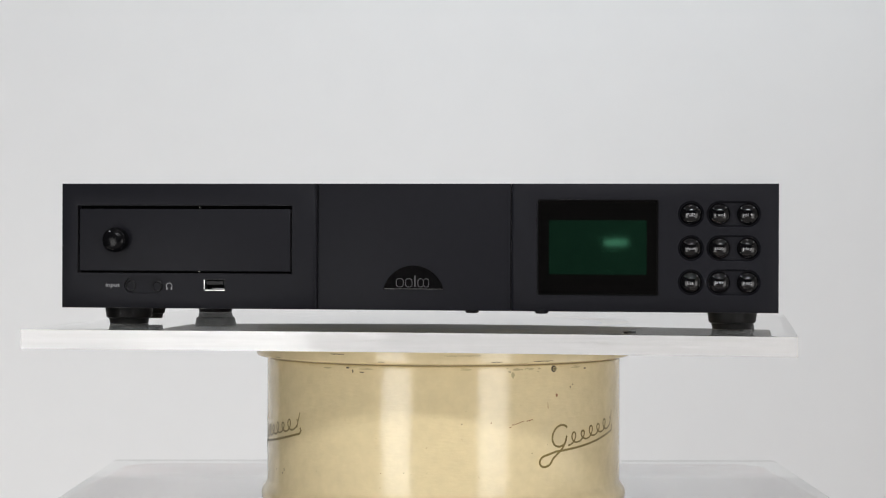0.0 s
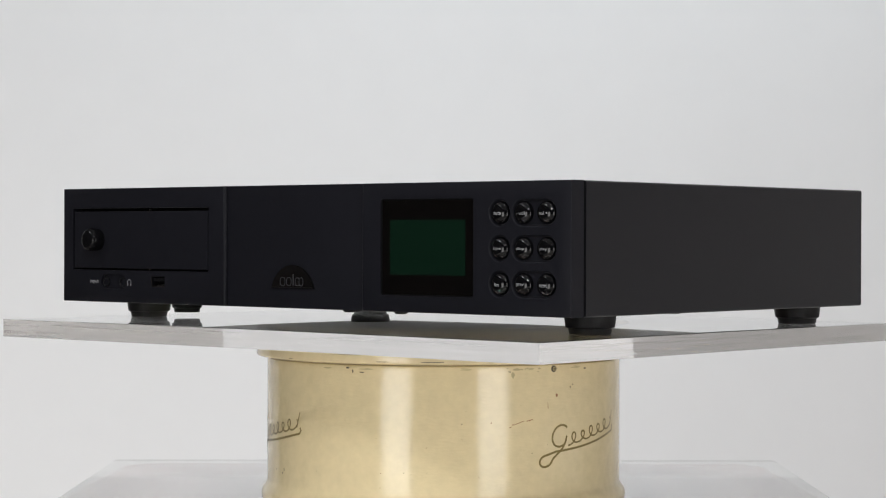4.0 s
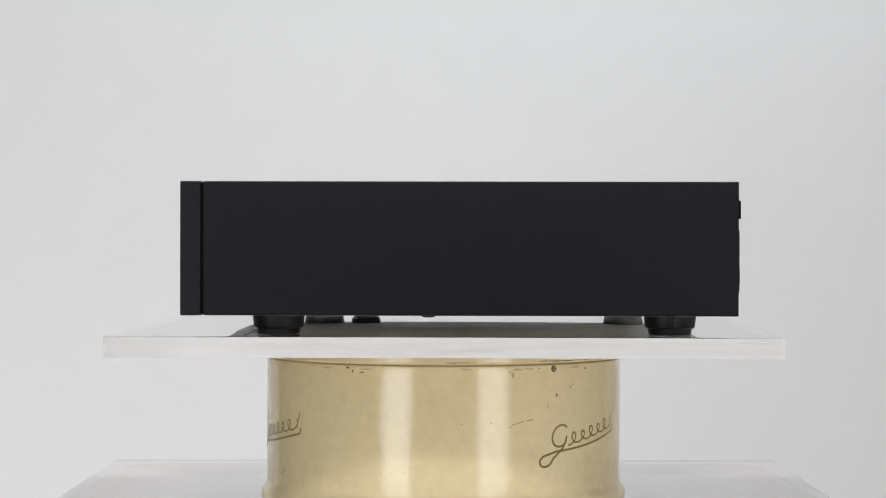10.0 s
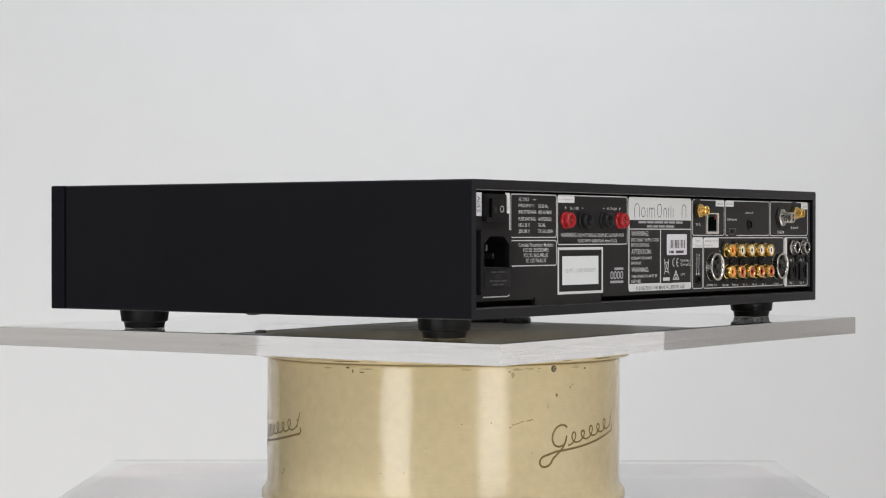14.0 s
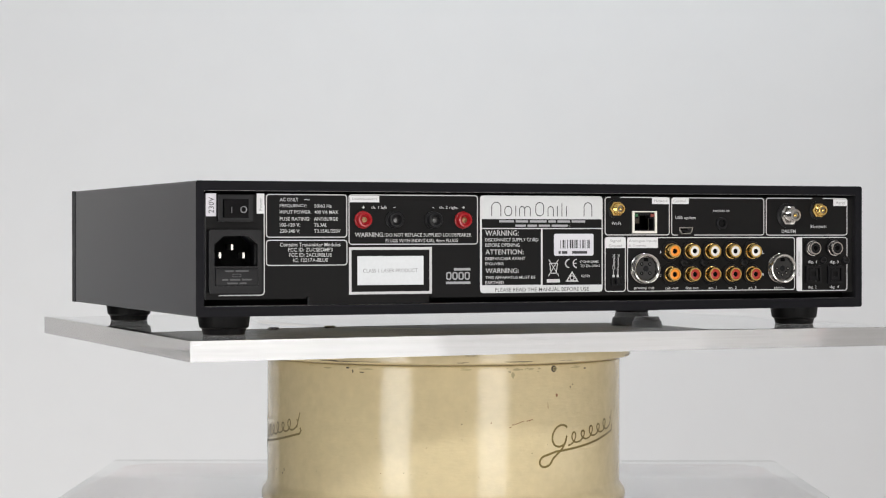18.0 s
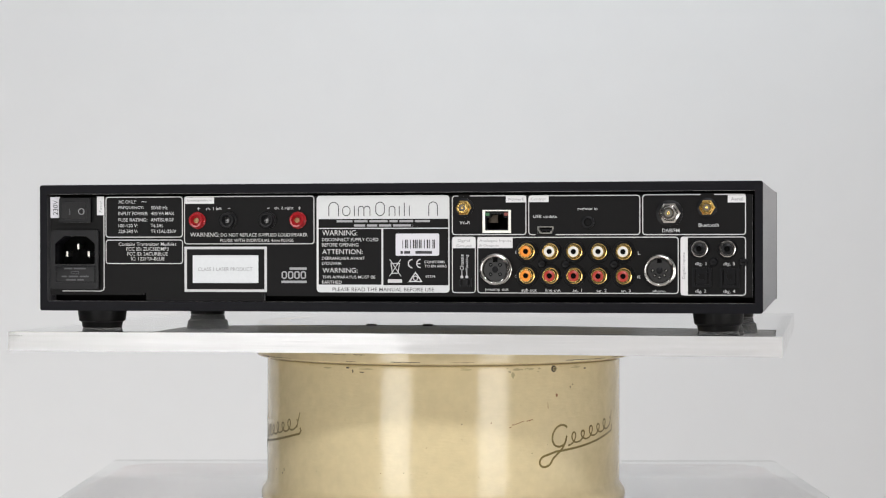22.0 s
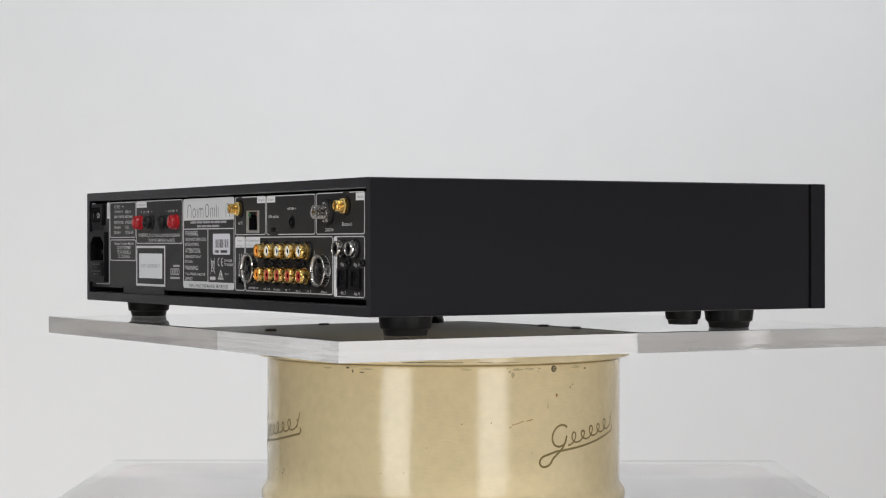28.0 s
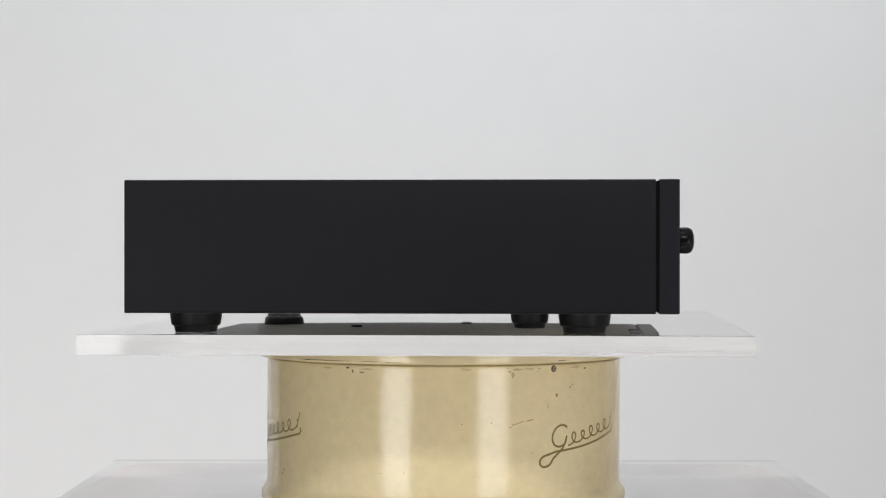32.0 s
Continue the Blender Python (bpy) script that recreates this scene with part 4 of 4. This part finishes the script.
# update socket and remote jack
u0, v0, u1, v1 = MINI_BOX
trap = [(u0 + 1.4, v0), (u1 - 1.4, v0), (u1, v0 + 2.6), (u1, v1), (u0, v1), (u0, v0 + 2.6)]
mu, mv = (u0 + u1) / 2, (v0 + v1) / 2
MINI = part("update_socket", plate(trap, -5, 0.3, [[(mu + (a - mu) * 0.84, mv + (b - mv) * 0.74) for a, b in trap]]), STEEL, REAR, "small metal data socket", ON_BACK)
part("tongue", plate(rounded(u0 + 2, mv - 0.7, u1 - 2, mv + 0.6), -5, -0.6), PLASTIC, MINI, "", ON_BACK)
u, v = 115.2, 64.5
JACK = part("remote_jack", turned(u, v, [(3.7, -0.2), (3.7, 0.7), (3.2, 1.0), (2.3, 1.0), (2.0, 0.6), (1.8, -3), (0, -3)], 26), PLASTIC, REAR, "black remote control jack", ON_BACK)
part("ring", turned(u, v, [(2.3, 1.0), (2.25, 1.15), (1.95, 1.15), (1.9, 0.7)], 26), GAP, JACK, "", ON_BACK)


def coax(name, u, v, mat, nut, barrel, length, label):
    """Threaded aerial socket with a washer, a hexagonal nut and a threaded barrel."""
    base = part(name, turned(u, v, [(nut * 1.35, 0), (nut * 1.35, 0.4), (nut * 1.2, 0.7), (0, 0.7)], 28), PLASTIC, REAR, label, ON_BACK)
    part("nut", turned(u, v, [(nut * 1.12, 0.7), (nut * 1.12, 2.3), (nut * 0.92, 2.95), (barrel, 2.6)], 6), mat, base, "", ON_BACK)
    prof = [(barrel, 2.9)]
    z = 3.2
    while z < length - 0.8:
        prof += [(barrel, z), (barrel * 0.9, z + 0.25), (barrel, z + 0.5)]
        z += 0.62
    prof += [(barrel, length - 0.3), (barrel * 0.9, length), (barrel * 0.66, length), (barrel * 0.6, length - 0.4), (barrel * 0.58, length - 3.5)]
    part("barrel", turned(u, v, prof, 26), mat, base, "", ON_BACK)
    part("bore_plug", turned(u, v, [(barrel * 0.6, length - 3.4), (barrel * 0.6, length - 1.6), (0, length - 1.6)], 20), GREY_CORE, base, "", ON_BACK)
    part("centre_contact", turned(u, v, [(barrel * 0.26, length - 1.7), (barrel * 0.26, length - 0.5), (barrel * 0.12, length - 0.3), (0, length - 0.3)], 14), GOLD, base, "", ON_BACK)


coax("aerial_socket", 42.7, 73.1, GOLD, 4.2, 3.1, 7.2, "gold plated wireless aerial socket")
coax("aerial_socket", 162.1, 69.5, NICKEL, 5.7, 3.7, 9.9, "bright nickel radio aerial socket")
coax("aerial_socket", 183.5, 72.7, GOLD, 4.2, 3.1, 7.2, "gold plated wireless aerial socket")


def din(u, v, angles, pin):
    base = part("din_socket", turned(u, v, [(9.2, 0), (9.2, 0.8), (8.8, 1.0), (8.8, 3.6), (9.1, 4.0), (9.1, 4.5), (8.8, 5.0), (8.2, 5.2), (7.5, 4.9), (7.1, 4.2), (6.95, 3.0), (6.9, 2.2), (0, 2.0)], 44), NICKEL, REAR, "bright locking ring round a black multi-pin socket", ON_BACK)
    part("insert", turned(u, v, [(6.8, 0.3), (6.8, 2.6), (6.5, 2.9), (0, 2.9)], 36), DIN_PLASTIC, base, "black insert", ON_BACK)
    part("keyway", plate(rounded(u - 1.3, v + 4.4, u + 1.3, v + 6.6), 2.3, 3.6), GAP, base, "", ON_BACK)
    part("boss", turned(u, v, [(1.9, 2.8), (1.9, 3.3), (1.5, 3.6), (0, 3.6)], 18), PLASTIC, base, "", ON_BACK)
    for a in angles:
        pu, pv = u + 3.9 * math.cos(radians(a)), v + 3.9 * math.sin(radians(a))
        part("pin_hole", turned(pu, pv, [(1.1, 2.8), (1.1, 3.05), (0, 3.05)], 12), GAP, base, "", ON_BACK)
        part("pin", turned(pu, pv, [(0.45, 2.9), (0.45, 3.15), (0, 3.25)], 8), pin, base, "", ON_BACK)
    for k in range(30):
        a = radians(12 * k)
        part("grip_ridge", plate(circle(u + 8.8 * math.cos(a), v + 8.8 * math.sin(a), 0.32, 6), 1.0, 3.7), DARK_STEEL, base, "", ON_BACK)


din(61.6, 37.2, (45, 135, 225, 315), DARK_STEEL)
din(156.6, 36.7, (180, 225, 270, 315, 0), STEEL)


def phono(u, v, shell_mat, core_mat, length, label, r=4.25, washer=6.2):
    base = part("phono_socket", turned(u, v, [(washer, 0), (washer, 0.9), (washer * 0.95, 1.3), (r * 1.02, 1.3), (0, 1.3)], 30), PLASTIC, REAR, label, ON_BACK)
    part("contact_ring", turned(u, v, [(r * 1.1, 1.2), (r * 1.1, 1.9), (r, 2.1), (r, length - 0.5), (r * 0.92, length), (r * 0.76, length), (r * 0.71, length - 0.4), (r * 0.71, length - 2.0)], 30), shell_mat, base, "", ON_BACK)
    part("insert", turned(u, v, [(r * 0.72, length - 2.6), (r * 0.72, length - 0.5), (r * 0.42, length - 0.15), (r * 0.36, length - 0.5), (r * 0.36, length - 3.5), (0, length - 3.5)], 24), core_mat, base, "", ON_BACK)
    part("centre_hole", turned(u, v, [(r * 0.37, length - 3), (r * 0.37, length - 0.8), (0, length - 0.9)], 16), GAP, base, "", ON_BACK)


UPPER = [79.7, 47.7, 93.4, 47.7, 107.4, 47.6, 121.6, 47.6, 135.9, 47.5]
LOWER = [79.7, 33.7, 93.5, 33.6, 107.4, 33.6, 121.6, 33.5, 135.9, 33.4]
for k in range(5):
    phono(UPPER[2 * k], UPPER[2 * k + 1], GOLD, ORANGE if k == 0 else WHITE_PLASTIC, 6.6, "gold plated phono socket with %s insert" % ("an orange" if k == 0 else "a white"))
    phono(LOWER[2 * k], LOWER[2 * k + 1], GOLD, ORANGE if k == 0 else MAROON, 6.6, "gold plated phono socket with %s insert" % ("an orange" if k == 0 else "a dark red"))
for uv in ((179.2, 49.1), (195.0, 49.1)):
    phono(uv[0], uv[1], NICKEL, PLASTIC, 5.2, "nickel digital phono socket with a black insert", 4.3, 5.6)
for uv in ((88.5, 40.4), (102.4, 40.3), (130.4, 40.2), (187.1, 41.6), (203.9, 41.4)):
    s = part("screw", turned(uv[0], uv[1], [(2.5, 0), (2.5, 1.0), (1.9, 1.7), (0, 2.0)], 18), PLASTIC, REAR, "black cross-head screw", ON_BACK)
    part("cross", plate(rounded(uv[0] - 1.2, uv[1] - 0.25, uv[0] + 1.2, uv[1] + 0.25), 1.6, 2.05), GAP, s, "", ON_BACK)
for box in ((174.8, 38.3, 186.0, 27.1), (190.6, 38.2, 201.8, 26.9)):
    u0, v0, u1, v1 = box4(*box)
    opt = part("optical_socket", rim(u0, v0, u1, v1, 1.6, 0.5, -1, 1.6), PLASTIC, REAR, "square black optical socket with a shutter", ON_BACK)
    part("shutter", plate(rounded(u0 + 2.4, v0 + 1.8, u1 - 2.4, v1 - 1.8, 1.0, 3), -0.5, 0.9, [rounded((u0 + u1) / 2 - 1.6, v0 + 4.5, (u0 + u1) / 2 + 1.6, v1 - 3.6)]), PLASTIC, opt, "", ON_BACK)


# ---- movement: sheet, platter and unit turn together about the drum's axis ----
TURN = [(0, 7.88), (1, 15.93), (2, 24.12), (3, 32.41), (4, 40.74), (5, 49.26), (6, 57.50), (7, 65.85), (8, 74.12), (9, 82.34), (10, 90.83), (11, 99.33), (12, 107.85), (13, 116.36), (14, 124.72), (15, 132.89), (16, 141.14), (17, 149.48), (18, 157.64), (19, 165.70), (20, 173.88), (21, 182.14), (22, 190.35), (23, 198.57), (24, 206.90), (25, 215.25), (26, 223.52), (27, 231.94), (28, 240.18), (29, 248.54), (30, 256.87), (31, 265.16), (32, 273.46)]


def motions():
    for thing in (PIVOT, SHEET, UNIT):
        tilt = pose(0, 0, 0, -0.05, 0.15, 0) if thing is not PIVOT else Matrix.Identity(4)
        walk(thing, [(t, pose(0, 0, TOP, 0, 0, -a) @ tilt) for t, a in TURN])


motions()
